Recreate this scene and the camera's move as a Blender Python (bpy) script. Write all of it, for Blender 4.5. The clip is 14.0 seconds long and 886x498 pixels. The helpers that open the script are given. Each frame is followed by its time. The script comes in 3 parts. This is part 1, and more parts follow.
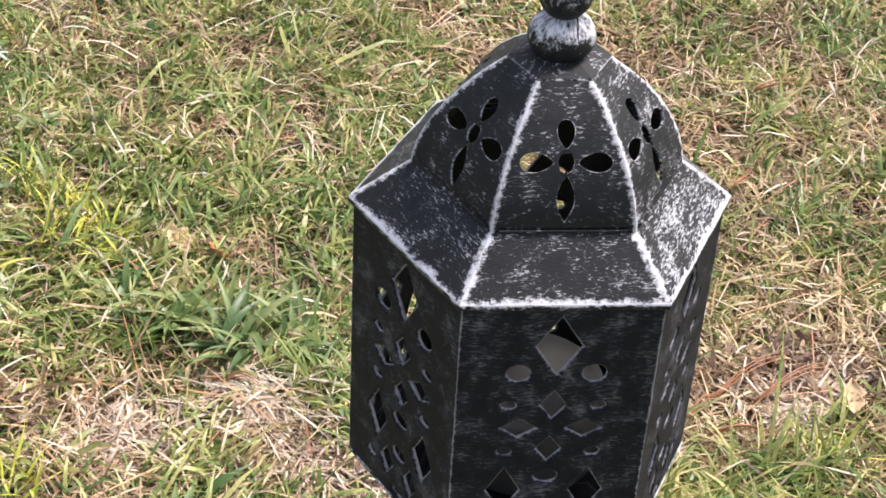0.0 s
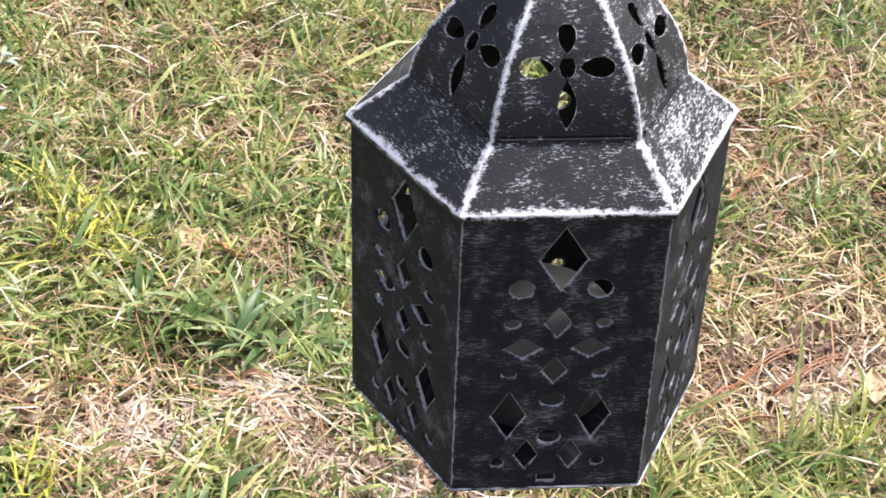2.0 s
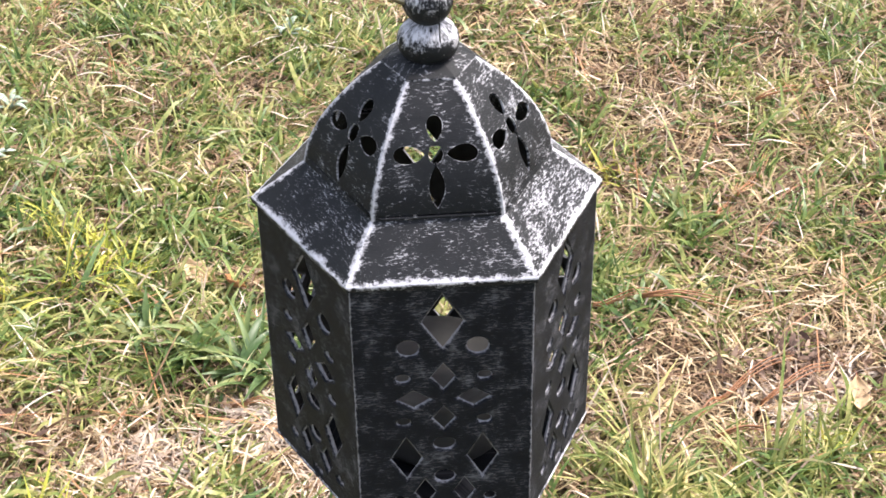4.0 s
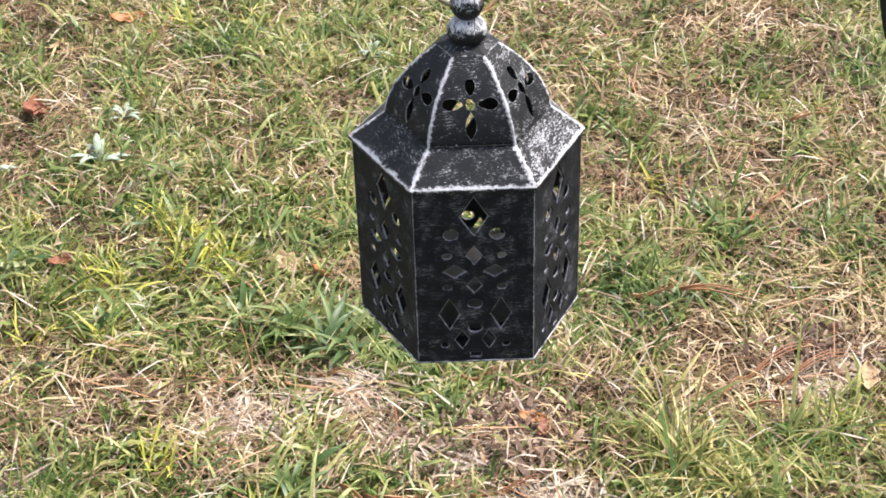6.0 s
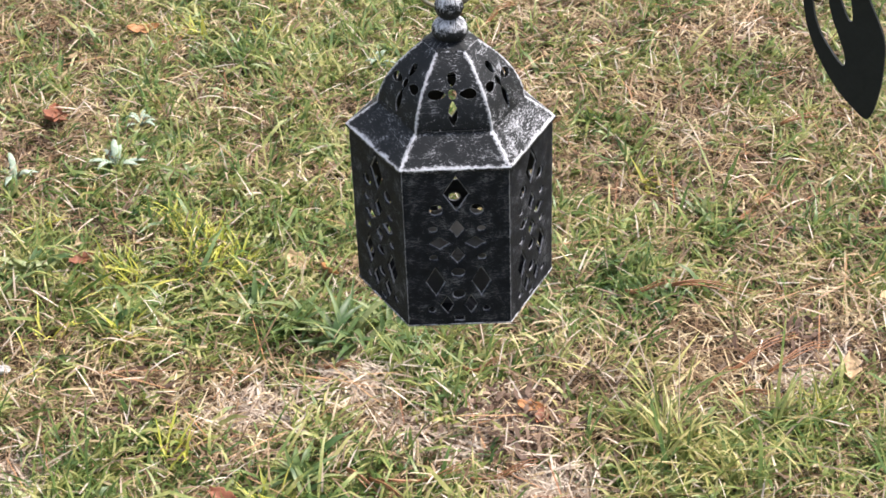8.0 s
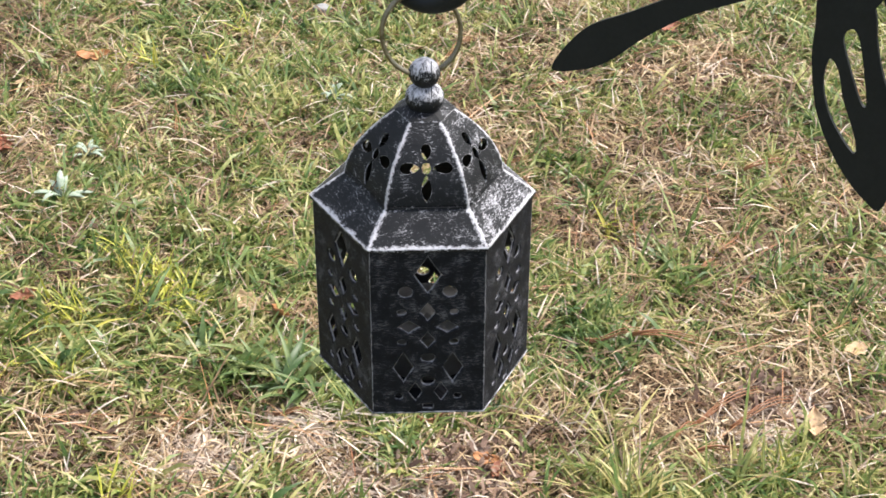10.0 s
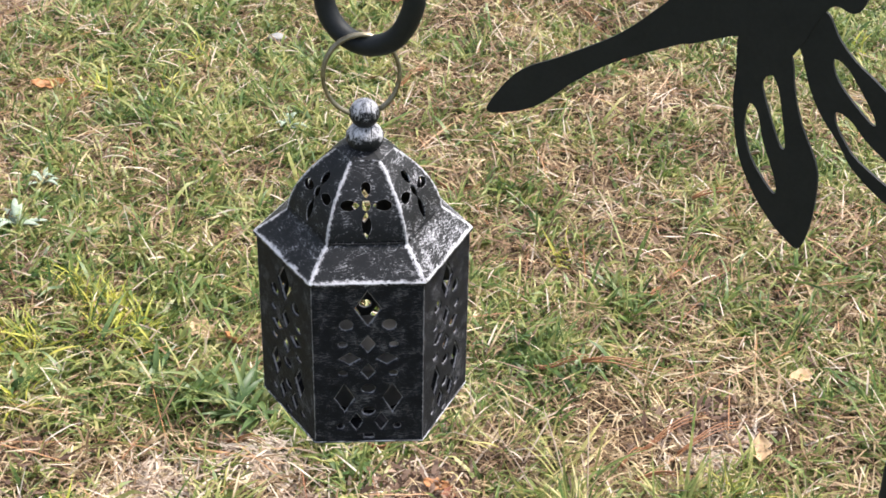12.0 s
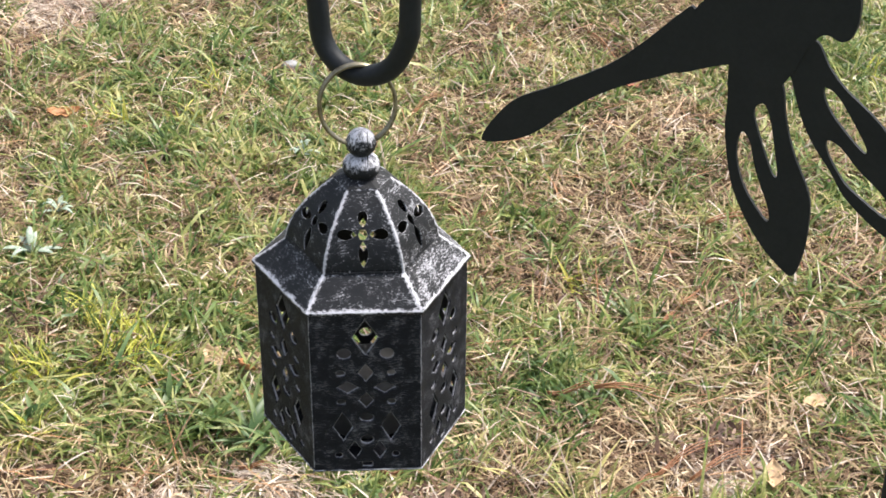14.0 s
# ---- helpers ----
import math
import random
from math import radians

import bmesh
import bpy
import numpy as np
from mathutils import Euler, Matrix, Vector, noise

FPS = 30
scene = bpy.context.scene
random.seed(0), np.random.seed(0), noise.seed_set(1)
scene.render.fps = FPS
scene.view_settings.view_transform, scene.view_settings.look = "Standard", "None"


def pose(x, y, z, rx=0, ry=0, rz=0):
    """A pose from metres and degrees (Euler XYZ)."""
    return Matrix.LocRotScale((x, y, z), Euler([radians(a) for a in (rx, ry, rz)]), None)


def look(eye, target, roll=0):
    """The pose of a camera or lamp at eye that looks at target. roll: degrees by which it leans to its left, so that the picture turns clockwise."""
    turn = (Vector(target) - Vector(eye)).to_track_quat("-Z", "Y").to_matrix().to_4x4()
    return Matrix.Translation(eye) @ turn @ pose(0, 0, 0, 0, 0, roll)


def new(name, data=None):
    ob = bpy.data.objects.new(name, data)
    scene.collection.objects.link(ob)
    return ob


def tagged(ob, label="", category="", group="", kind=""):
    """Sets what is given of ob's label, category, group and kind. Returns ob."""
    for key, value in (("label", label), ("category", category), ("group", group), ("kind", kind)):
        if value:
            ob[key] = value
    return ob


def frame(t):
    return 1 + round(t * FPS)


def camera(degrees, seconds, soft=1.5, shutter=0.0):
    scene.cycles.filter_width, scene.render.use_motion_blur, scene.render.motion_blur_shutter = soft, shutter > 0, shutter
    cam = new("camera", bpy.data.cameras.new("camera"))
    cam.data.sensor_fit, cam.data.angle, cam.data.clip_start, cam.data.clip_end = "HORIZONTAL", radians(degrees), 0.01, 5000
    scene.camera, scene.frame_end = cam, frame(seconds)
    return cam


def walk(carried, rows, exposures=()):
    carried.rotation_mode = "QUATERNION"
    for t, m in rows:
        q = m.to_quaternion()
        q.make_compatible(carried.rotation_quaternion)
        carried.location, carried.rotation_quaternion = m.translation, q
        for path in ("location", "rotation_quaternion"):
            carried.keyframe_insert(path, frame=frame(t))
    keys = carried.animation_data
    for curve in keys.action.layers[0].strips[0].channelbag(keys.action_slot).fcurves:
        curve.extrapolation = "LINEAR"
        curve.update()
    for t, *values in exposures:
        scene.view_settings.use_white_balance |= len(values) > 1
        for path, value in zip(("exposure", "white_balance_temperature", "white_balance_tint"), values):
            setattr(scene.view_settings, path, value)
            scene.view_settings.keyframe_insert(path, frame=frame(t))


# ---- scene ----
# ---- camera ----
cam = camera(28.5, 14.0, soft=1.65)
PATH = [
    (0, pose(-0.0710, -0.4105, 1.2635, 51.814, -2.529, -3.797)),
    (0.3, pose(-0.0726, -0.4172, 1.2358, 51.479, -3.055, -3.190)),
    (0.5, pose(-0.0693, -0.4212, 1.2289, 50.922, -2.971, -3.065)),
    (0.8, pose(-0.0602, -0.4275, 1.2131, 50.360, -2.897, -2.973)),
    (1, pose(-0.0594, -0.4336, 1.2072, 50.170, -2.651, -3.176)),
    (1.2, pose(-0.0616, -0.4378, 1.2077, 50.425, -2.205, -3.569)),
    (1.5, pose(-0.0559, -0.4273, 1.2131, 52.378, -1.993, -3.847)),
    (1.7, pose(-0.0612, -0.4277, 1.2229, 52.659, -1.629, -3.952)),
    (2, pose(-0.0652, -0.4183, 1.2315, 52.567, -1.469, -3.835)),
    (2.2, pose(-0.0608, -0.4165, 1.2414, 52.507, -1.423, -3.818)),
    (4.3, pose(-0.0248, -0.4883, 1.3064, 53.126, 1.359, -3.996)),
    (4.5, pose(-0.0284, -0.5187, 1.3268, 53.445, 1.619, -3.567)),
    (5, pose(-0.0312, -0.5901, 1.3636, 53.937, 1.589, -2.540)),
    (5.5, pose(-0.0238, -0.6479, 1.3916, 54.372, 1.540, -1.933)),
    (6, pose(-0.0203, -0.7131, 1.4052, 54.138, 1.477, -1.547)),
    (6.5, pose(-0.0178, -0.7676, 1.4149, 53.997, 1.697, -1.113)),
    (7, pose(-0.0063, -0.8138, 1.4217, 54.386, 1.678, -0.380)),
    (7.5, pose(-0.0004, -0.8212, 1.4324, 55.411, 1.683, -0.142)),
    (7.7, pose(-0.0031, -0.8189, 1.4498, 54.566, 2.069, -1.225)),
    (9.8, pose(-0.0169, -0.7455, 1.4441, 55.183, 0.239, -1.559)),
    (10, pose(-0.0181, -0.7372, 1.4362, 55.250, -0.066, -2.071)),
    (10.2, pose(-0.0134, -0.7274, 1.4386, 55.568, -0.147, -2.626)),
    (10.5, pose(-0.0121, -0.7400, 1.4518, 55.982, -0.341, -3.320)),
    (11, pose(-0.0112, -0.7460, 1.4589, 56.084, -0.559, -3.440)),
    (11.5, pose(-0.0044, -0.7520, 1.4587, 56.035, -0.543, -3.367)),
    (12, pose(-0.0091, -0.7579, 1.4564, 56.064, -0.847, -3.168)),
    (12.5, pose(-0.0039, -0.7539, 1.4562, 56.184, -1.049, -3.621)),
    (13, pose(-0.0063, -0.7606, 1.4550, 56.074, -0.524, -3.225)),
    (13.5, pose(-0.0034, -0.7580, 1.4502, 56.229, -0.121, -2.708)),
    (14, pose(0.0031, -0.7596, 1.4595, 56.876, -0.270, -2.711)),
]
walk(cam, PATH, exposures=[(0, 1.05, 6600, 15), (1.0, 1.1, 6580, 16), (2.0, 1.32, 6500, 15), (5.0, 1.29, 6600, 14), (5.6, 1.22, 6600, 13), (6.5, 0.95, 6550, 11), (8.5, 0.95, 6550, 11), (14, 0.98, 6550, 11)])

# ---- light: a bright hazy sky, with a wide soft sun ----
SUN_EL, SUN_AZ = radians(58), radians(62)   # azimuth from +y towards +x
world = bpy.data.worlds.new("sky")
scene.world = world
world.use_nodes = True
wn = world.node_tree
sky = wn.nodes.new("ShaderNodeTexSky")
sky.sky_type, sky.sun_disc = "NISHITA", False
sky.sun_elevation, sky.sun_rotation = SUN_EL, SUN_AZ
sky.air_density, sky.dust_density, sky.ozone_density = 1.2, 4.0, 1.0
soften = wn.nodes.new("ShaderNodeHueSaturation")
soften.inputs["Saturation"].default_value = 0.63
bg = wn.nodes["Background"]
bg.inputs["Strength"].default_value = 0.14
wn.links.new(sky.outputs["Color"], soften.inputs["Color"])
wn.links.new(soften.outputs["Color"], bg.inputs["Color"])
sun = new("sun", bpy.data.lights.new("sun", "SUN"))
sun.data.energy, sun.data.angle, sun.data.color = 2.6, radians(14), (1.0, 0.955, 0.89)
to_sun = Vector((math.sin(SUN_AZ) * math.cos(SUN_EL), math.cos(SUN_AZ) * math.cos(SUN_EL), math.sin(SUN_EL)))
sun.matrix_world = look(to_sun * 20, (0, 0, 0))


# ---- materials ----
def material(name):
    m = bpy.data.materials.new(name)
    m.use_nodes = True
    nt = m.node_tree
    return m, nt, nt.nodes["Principled BSDF"]


def node(nt, kind, **inputs):
    n = nt.nodes.new(kind)
    for key, value in inputs.items():
        n.inputs[key.replace("_", " ")].default_value = value
    return n


def ramp(nt, fac, stops, interpolation="LINEAR"):
    r = nt.nodes.new("ShaderNodeValToRGB")
    r.color_ramp.interpolation = interpolation
    while len(r.color_ramp.elements) < len(stops):
        r.color_ramp.elements.new(0.5)
    for e, (p, c) in zip(r.color_ramp.elements, stops):
        e.position = p
        e.color = (*c, 1) if len(c) == 3 else c
    nt.links.new(fac, r.inputs["Fac"])
    return r.outputs["Color"]


def math_node(nt, op, a, b=None, clamp=False):
    n = nt.nodes.new("ShaderNodeMath")
    n.operation, n.use_clamp = op, clamp
    for i, v in enumerate((a, b)):
        if v is None:
            continue
        if isinstance(v, (int, float)):
            n.inputs[i].default_value = v
        else:
            nt.links.new(v, n.inputs[i])
    return n.outputs[0]


def brushed_metal(name, amount, edge=1.0, grey=0.47, ridge_grey=0.52, scale=(470, 1900), slope=7.0, blue=1.0, stain=0.7, spec=0.17):
    """Black painted sheet metal with dry-brushed whitish streaks, strongest on the ridges (attribute wear)."""
    m, nt, bsdf = material(name)
    uv = nt.nodes.new("ShaderNodeUVMap")
    info = nt.nodes.new("ShaderNodeObjectInfo")
    shift = nt.nodes.new("ShaderNodeVectorMath")
    shift.operation = "ADD"
    nt.links.new(uv.outputs["UV"], shift.inputs[0])
    nt.links.new(info.outputs["Random"], shift.inputs[1])
    mp = nt.nodes.new("ShaderNodeMapping")
    mp.inputs["Scale"].default_value = (*scale, 1)
    mp.inputs["Rotation"].default_value = (0, 0, 0.12)
    nt.links.new(shift.outputs[0], mp.inputs["Vector"])
    streak = node(nt, "ShaderNodeTexNoise", Scale=1.0, Detail=6.0, Roughness=0.66, Distortion=0.35)
    nt.links.new(mp.outputs["Vector"], streak.inputs["Vector"])
    patch = node(nt, "ShaderNodeTexNoise", Scale=120.0, Detail=5.0, Roughness=0.65)
    nt.links.new(shift.outputs[0], patch.inputs["Vector"])
    fine = node(nt, "ShaderNodeTexNoise", Scale=620.0, Detail=5.0, Roughness=0.7)
    nt.links.new(shift.outputs[0], fine.inputs["Vector"])
    # wear: whitened ridges, and on the finial knobs shading put into the colour
    wear = nt.nodes.new("ShaderNodeAttribute")
    wear.attribute_name = "wear"
    # streaks over the faces
    s = math_node(nt, "ADD", streak.outputs["Fac"], math_node(nt, "MULTIPLY", patch.outputs["Fac"], stain))
    s = math_node(nt, "SUBTRACT", s, 0.705 + 0.5 * stain - 0.16 * amount)
    face = math_node(nt, "MULTIPLY", s, slope, clamp=True)
    # ridges
    w = math_node(nt, "MULTIPLY", wear.outputs["Fac"], edge * 1.25)
    w = math_node(nt, "ADD", w, math_node(nt, "MULTIPLY", math_node(nt, "SUBTRACT", fine.outputs["Fac"], 0.5), 2.4))
    w = math_node(nt, "ADD", w, math_node(nt, "MULTIPLY", math_node(nt, "SUBTRACT", patch.outputs["Fac"], 0.5), 1.6))
    w = math_node(nt, "ADD", w, math_node(nt, "MULTIPLY", math_node(nt, "SUBTRACT", streak.outputs["Fac"], 0.5), 1.2))
    w = math_node(nt, "SUBTRACT", w, 0.55)
    ridge = math_node(nt, "MULTIPLY", w, 1.7, clamp=True)
    ridge = math_node(nt, "MULTIPLY", ridge, math_node(nt, "MULTIPLY", wear.outputs["Fac"], 2.5, clamp=True))
    face = math_node(nt, "MULTIPLY", face, 0.35 + 0.45 * amount, clamp=True)
    base = ramp(nt, patch.outputs["Fac"], [(0.3, (0.0105, 0.0115, 0.0135 * blue)), (0.7, (0.019, 0.0205, 0.0240 * blue))])
    colour = base
    for mask, g in ((face, grey), (ridge, ridge_grey)):
        mix = nt.nodes.new("ShaderNodeMix")
        mix.data_type = "RGBA"
        nt.links.new(mask, mix.inputs["Factor"])
        nt.links.new(colour, mix.inputs["A"])
        mix.inputs["B"].default_value = (g, g * 1.005, g * (1.09 + 0.3 * (blue - 1)), 1)
        colour = mix.outputs["Result"]
    nt.links.new(colour, bsdf.inputs["Base Color"])
    rough = math_node(nt, "ADD", 0.42, math_node(nt, "MULTIPLY", patch.outputs["Fac"], 0.25))
    nt.links.new(rough, bsdf.inputs["Roughness"])
    bsdf.inputs["Specular IOR Level"].default_value = spec
    bump = node(nt, "ShaderNodeBump", Strength=0.35, Distance=0.0004)
    nt.links.new(streak.outputs["Fac"], bump.inputs["Height"])
    nt.links.new(bump.outputs["Normal"], bsdf.inputs["Normal"])
    return m


def blade_material(name, stops, translucent=0.3, rough=0.42, spread=0.25, each=False, clump=0.0):
    """Leaf blades: a colour of its own for each blade, with clumps, patches and lengthwise wear."""
    m, nt, bsdf = material(name)
    geo = nt.nodes.new("ShaderNodeNewGeometry")
    tc = nt.nodes.new("ShaderNodeTexCoord")
    own = nt.nodes.new("ShaderNodeObjectInfo").outputs["Random"] if each else geo.outputs["Random Per Island"]
    f = math_node(nt, "ADD", math_node(nt, "MULTIPLY", math_node(nt, "SUBTRACT", own, 0.5), 1.0 - 0.45 * min(clump, 1.0)), 0.5)
    for scale, detail, weight in ((7.0, 3.0, spread * 4), (38.0, 2.0, clump * 1.5), (260.0, 2.0, 0.5)):
        if weight:
            n = node(nt, "ShaderNodeTexNoise", Scale=scale, Detail=detail)
            nt.links.new(tc.outputs["Object"], n.inputs["Vector"])
            f = math_node(nt, "ADD", f, math_node(nt, "MULTIPLY", math_node(nt, "SUBTRACT", n.outputs["Fac"], 0.5), weight))
    f = math_node(nt, "ADD", f, 0.0, clamp=True)
    colour = ramp(nt, f, stops)
    nt.links.new(colour, bsdf.inputs["Base Color"])
    bsdf.inputs["Roughness"].default_value = rough
    bsdf.inputs["Specular IOR Level"].default_value = 0.5
    tr = nt.nodes.new("ShaderNodeBsdfTranslucent")
    nt.links.new(colour, tr.inputs["Color"])
    mix = nt.nodes.new("ShaderNodeMixShader")
    mix.inputs["Fac"].default_value = translucent
    nt.links.new(bsdf.outputs[0], mix.inputs[1])
    nt.links.new(tr.outputs[0], mix.inputs[2])
    nt.links.new(mix.outputs[0], nt.nodes["Material Output"].inputs["Surface"])
    return m


def noisy(name, stops, scale, rough=0.6, metallic=0.0, bump=0.3, distance=0.001, spec=0.4):
    m, nt, bsdf = material(name)
    tc = nt.nodes.new("ShaderNodeTexCoord")
    n = node(nt, "ShaderNodeTexNoise", Scale=scale, Detail=6.0, Roughness=0.65)
    nt.links.new(tc.outputs["Object"], n.inputs["Vector"])
    big = node(nt, "ShaderNodeTexNoise", Scale=scale * 0.13, Detail=3.0)
    nt.links.new(tc.outputs["Object"], big.inputs["Vector"])
    f = math_node(nt, "ADD", math_node(nt, "MULTIPLY", n.outputs["Fac"], 0.6), math_node(nt, "MULTIPLY", big.outputs["Fac"], 0.4))
    nt.links.new(ramp(nt, f, stops), bsdf.inputs["Base Color"])
    bsdf.inputs["Roughness"].default_value = rough
    bsdf.inputs["Metallic"].default_value = metallic
    bsdf.inputs["Specular IOR Level"].default_value = spec
    b = node(nt, "ShaderNodeBump", Strength=bump, Distance=distance)
    nt.links.new(n.outputs["Fac"], b.inputs["Height"])
    nt.links.new(b.outputs["Normal"], bsdf.inputs["Normal"])
    return m


M_SKIRT = brushed_metal("brushed_black_roof", 0.78, ridge_grey=0.54, scale=(640, 2000), slope=9.0, stain=0.62)
# whiter copy for the right: heavier brushing plus the glint there, painted in
M_SKIRT_GLINT = brushed_metal("brushed_black_roof_glint", 1.30, ridge_grey=0.54, scale=(560, 1600), slope=6.0, stain=0.5)
M_DOME = brushed_metal("brushed_black_dome", 0.72, grey=0.44, ridge_grey=0.50, scale=(640, 2000), slope=9.0, stain=0.65)
# more streaks for the right of the dome, partly its brighter light as colour
M_DOME_LIT = brushed_metal("brushed_black_dome_lit", 0.92, grey=0.46, ridge_grey=0.50, scale=(640, 2000), slope=9.0, stain=0.65)
M_BODY = brushed_metal("brushed_black_body", 0.95, edge=0.95, grey=0.16, ridge_grey=0.25, scale=(480, 2700), slope=5.0, blue=1.12, stain=0.85, spec=0.07)
M_BALL = brushed_metal("brushed_black_finial", 0.95, edge=0.95, grey=0.42, ridge_grey=0.58, scale=(110, 320), slope=2.2, stain=0.5)
M_INSIDE = noisy("bare_inner_metal", [(0.35, (0.026, 0.026, 0.028)), (0.65, (0.050, 0.051, 0.054))], 200, rough=0.55, metallic=0.0, bump=0.1)
M_WAX = noisy("grey_wax", [(0.35, (0.110, 0.108, 0.104)), (0.65, (0.160, 0.157, 0.150))], 90, rough=0.5, bump=0.1)
M_WIRE = noisy("ring_wire", [(0.35, (0.11, 0.092, 0.055)), (0.65, (0.34, 0.31, 0.23))], 300, rough=0.35, metallic=0.9, bump=0.1)
M_IRON = noisy("black_powder_coat", [(0.35, (0.010, 0.0125, 0.015)), (0.65, (0.016, 0.019, 0.022))], 500, rough=0.55, bump=0.15, distance=0.0003, spec=0.25)
M_SOIL = noisy("soil_and_thatch", [(0.30, (0.034, 0.024, 0.016)), (0.48, (0.095, 0.068, 0.045)), (0.62, (0.185, 0.142, 0.096)), (0.75, (0.31, 0.255, 0.185))], 90, rough=0.95, bump=1.0, distance=0.008, spec=0.1)
M_FAR = noisy("far_lawn_turf", [(0.28, (0.032, 0.042, 0.014)), (0.42, (0.072, 0.088, 0.030)), (0.52, (0.120, 0.118, 0.050)), (0.62, (0.185, 0.152, 0.080)), (0.75, (0.28, 0.23, 0.14))], 34, rough=0.95, bump=1.0, distance=0.02, spec=0.1)
M_GREEN = blade_material("green_blades", [(0.0, (0.045, 0.098, 0.023)), (0.25, (0.105, 0.180, 0.040)), (0.5, (0.205, 0.262, 0.070)), (0.75, (0.365, 0.368, 0.120)), (1.0, (0.57, 0.50, 0.23))], spread=0.2, clump=0.9)
M_YELLOW = blade_material("yellow_green_blades", [(0.0, (0.30, 0.34, 0.045)), (0.5, (0.52, 0.51, 0.08)), (1.0, (0.70, 0.63, 0.15))], spread=0.1, each=True)
M_STRAW = blade_material("dry_straw", [(0.0, (0.068, 0.038, 0.021)), (0.3, (0.195, 0.112, 0.060)), (0.55, (0.335, 0.224, 0.124)), (0.8, (0.51, 0.39, 0.225)), (1.0, (0.70, 0.59, 0.40))], translucent=0.15, rough=0.6, clump=0.7)
M_TUFT = blade_material("pale_olive_blades", [(0.0, (0.13, 0.18, 0.05)), (0.35, (0.33, 0.35, 0.11)), (0.7, (0.56, 0.50, 0.20)), (1.0, (0.72, 0.61, 0.33))], spread=0.1, each=True)
M_PALE = blade_material("bleached_straw", [(0.0, (0.20, 0.135, 0.095)), (0.4, (0.44, 0.34, 0.26)), (1.0, (0.70, 0.61, 0.51))], translucent=0.1, rough=0.7)
M_ROSETTE = blade_material("broad_green_blades", [(0.0, (0.060, 0.118, 0.034)), (0.5, (0.145, 0.212, 0.066)), (1.0, (0.32, 0.345, 0.145))], each=True, spread=0.08)
M_CRUMB = blade_material("brown_leaf_crumbs", [(0.0, (0.09, 0.05, 0.035)), (0.5, (0.19, 0.115, 0.08)), (1.0, (0.36, 0.25, 0.18))], translucent=0.1, rough=0.7)
M_NEEDLE = blade_material("pine_needle", [(0.0, (0.25, 0.10, 0.045)), (0.5, (0.40, 0.19, 0.085)), (1.0, (0.52, 0.30, 0.15))], translucent=0.05)
M_SILVER = noisy("downy_silver_leaf", [(0.35, (0.20, 0.27, 0.19)), (0.65, (0.42, 0.48, 0.39))], 220, rough=0.8, bump=0.2)
M_LEAF = {
    "rust": noisy("rust_leaf", [(0.35, (0.17, 0.055, 0.03)), (0.65, (0.30, 0.115, 0.06))], 130, rough=0.6),
    "orange": noisy("orange_leaf", [(0.35, (0.34, 0.14, 0.05)), (0.65, (0.46, 0.23, 0.10))], 130, rough=0.6),
    "tan": noisy("tan_leaf", [(0.35, (0.40, 0.26, 0.14)), (0.65, (0.58, 0.42, 0.26))], 130, rough=0.6),
}
M_STONE = noisy("pale_stone", [(0.35, (0.50, 0.48, 0.46)), (0.65, (0.78, 0.76, 0.74))], 120, rough=0.6)
M_GREY_STONE = noisy("grey_stone", [(0.35, (0.22, 0.22, 0.22)), (0.65, (0.38, 0.38, 0.38))], 120, rough=0.7)


# ---- building helpers ----
def part(name, bm, mat, parent=None, label="", smooth=False):
    me = bpy.data.meshes.new(name)
    bm.to_mesh(me)
    bm.free()
    me.materials.append(mat)
    if smooth:
        for p in me.polygons:
            p.use_smooth = True
    ob = new(name, me)
    ob.parent = parent
    if label:
        tagged(ob, label)
    return ob


def solid(ob, thickness, offset=-1.0, inside=None):
    s = ob.modifiers.new("sheet", "SOLIDIFY")
    s.thickness, s.offset = thickness, offset
    if inside:
        ob.data.materials.append(inside)
        s.material_offset = 1
    return ob


def tube(points, radius, sides=14, closed=False):
    """A round bar along a line of points."""
    bm = bmesh.new()
    pts = [Vector(p) for p in points]
    n = len(pts)
    rings = []
    normal = None
    for i, p in enumerate(pts):
        a = pts[i - 1] if (i or closed) else p
        b = pts[(i + 1) % n] if (i < n - 1 or closed) else p
        t = (b - a).normalized()
        if normal is None:
            normal = t.orthogonal().normalized()
        normal = (normal - t * normal.dot(t)).normalized()
        side = t.cross(normal)
        r = radius(i / (n - 1)) if callable(radius) else radius
        rings.append([bm.verts.new(p + (normal * math.cos(q) + side * math.sin(q)) * r) for q in [2 * math.pi * k / sides for k in range(sides)]])
    pairs = list(zip(rings, rings[1:])) + ([(rings[-1], rings[0])] if closed else [])
    for r0, r1 in pairs:
        off = 0
        if closed and r0 is rings[-1]:
            off = min(range(sides), key=lambda k: (r0[0].co - r1[k].co).length)
        for k in range(sides):
            bm.faces.new((r0[k], r0[(k + 1) % sides], r1[(k + 1 + off) % sides], r1[(k + off) % sides]))
    if not closed:
        bm.faces.new(rings[0][::-1])
        bm.faces.new(rings[-1])
    return bm


def spline(points, steps=8, closed=False):
    """A smooth line through a few control points."""
    P = [Vector(p) for p in points]
    n = len(P)
    out = []
    for i in range(n if closed else n - 1):
        p0 = P[(i - 1) % n] if (closed or i) else P[0]
        p1, p2 = P[i], P[(i + 1) % n]
        p3 = P[(i + 2) % n] if (closed or i + 2 < n) else p2
        for k in range(steps):
            t = k / steps
            out.append(0.5 * ((2 * p1) + (p2 - p0) * t + (2 * p0 - 5 * p1 + 4 * p2 - p3) * t * t + (3 * p1 - p0 - 3 * p2 + p3) * t ** 3))
    if not closed:
        out.append(P[-1])
    return out


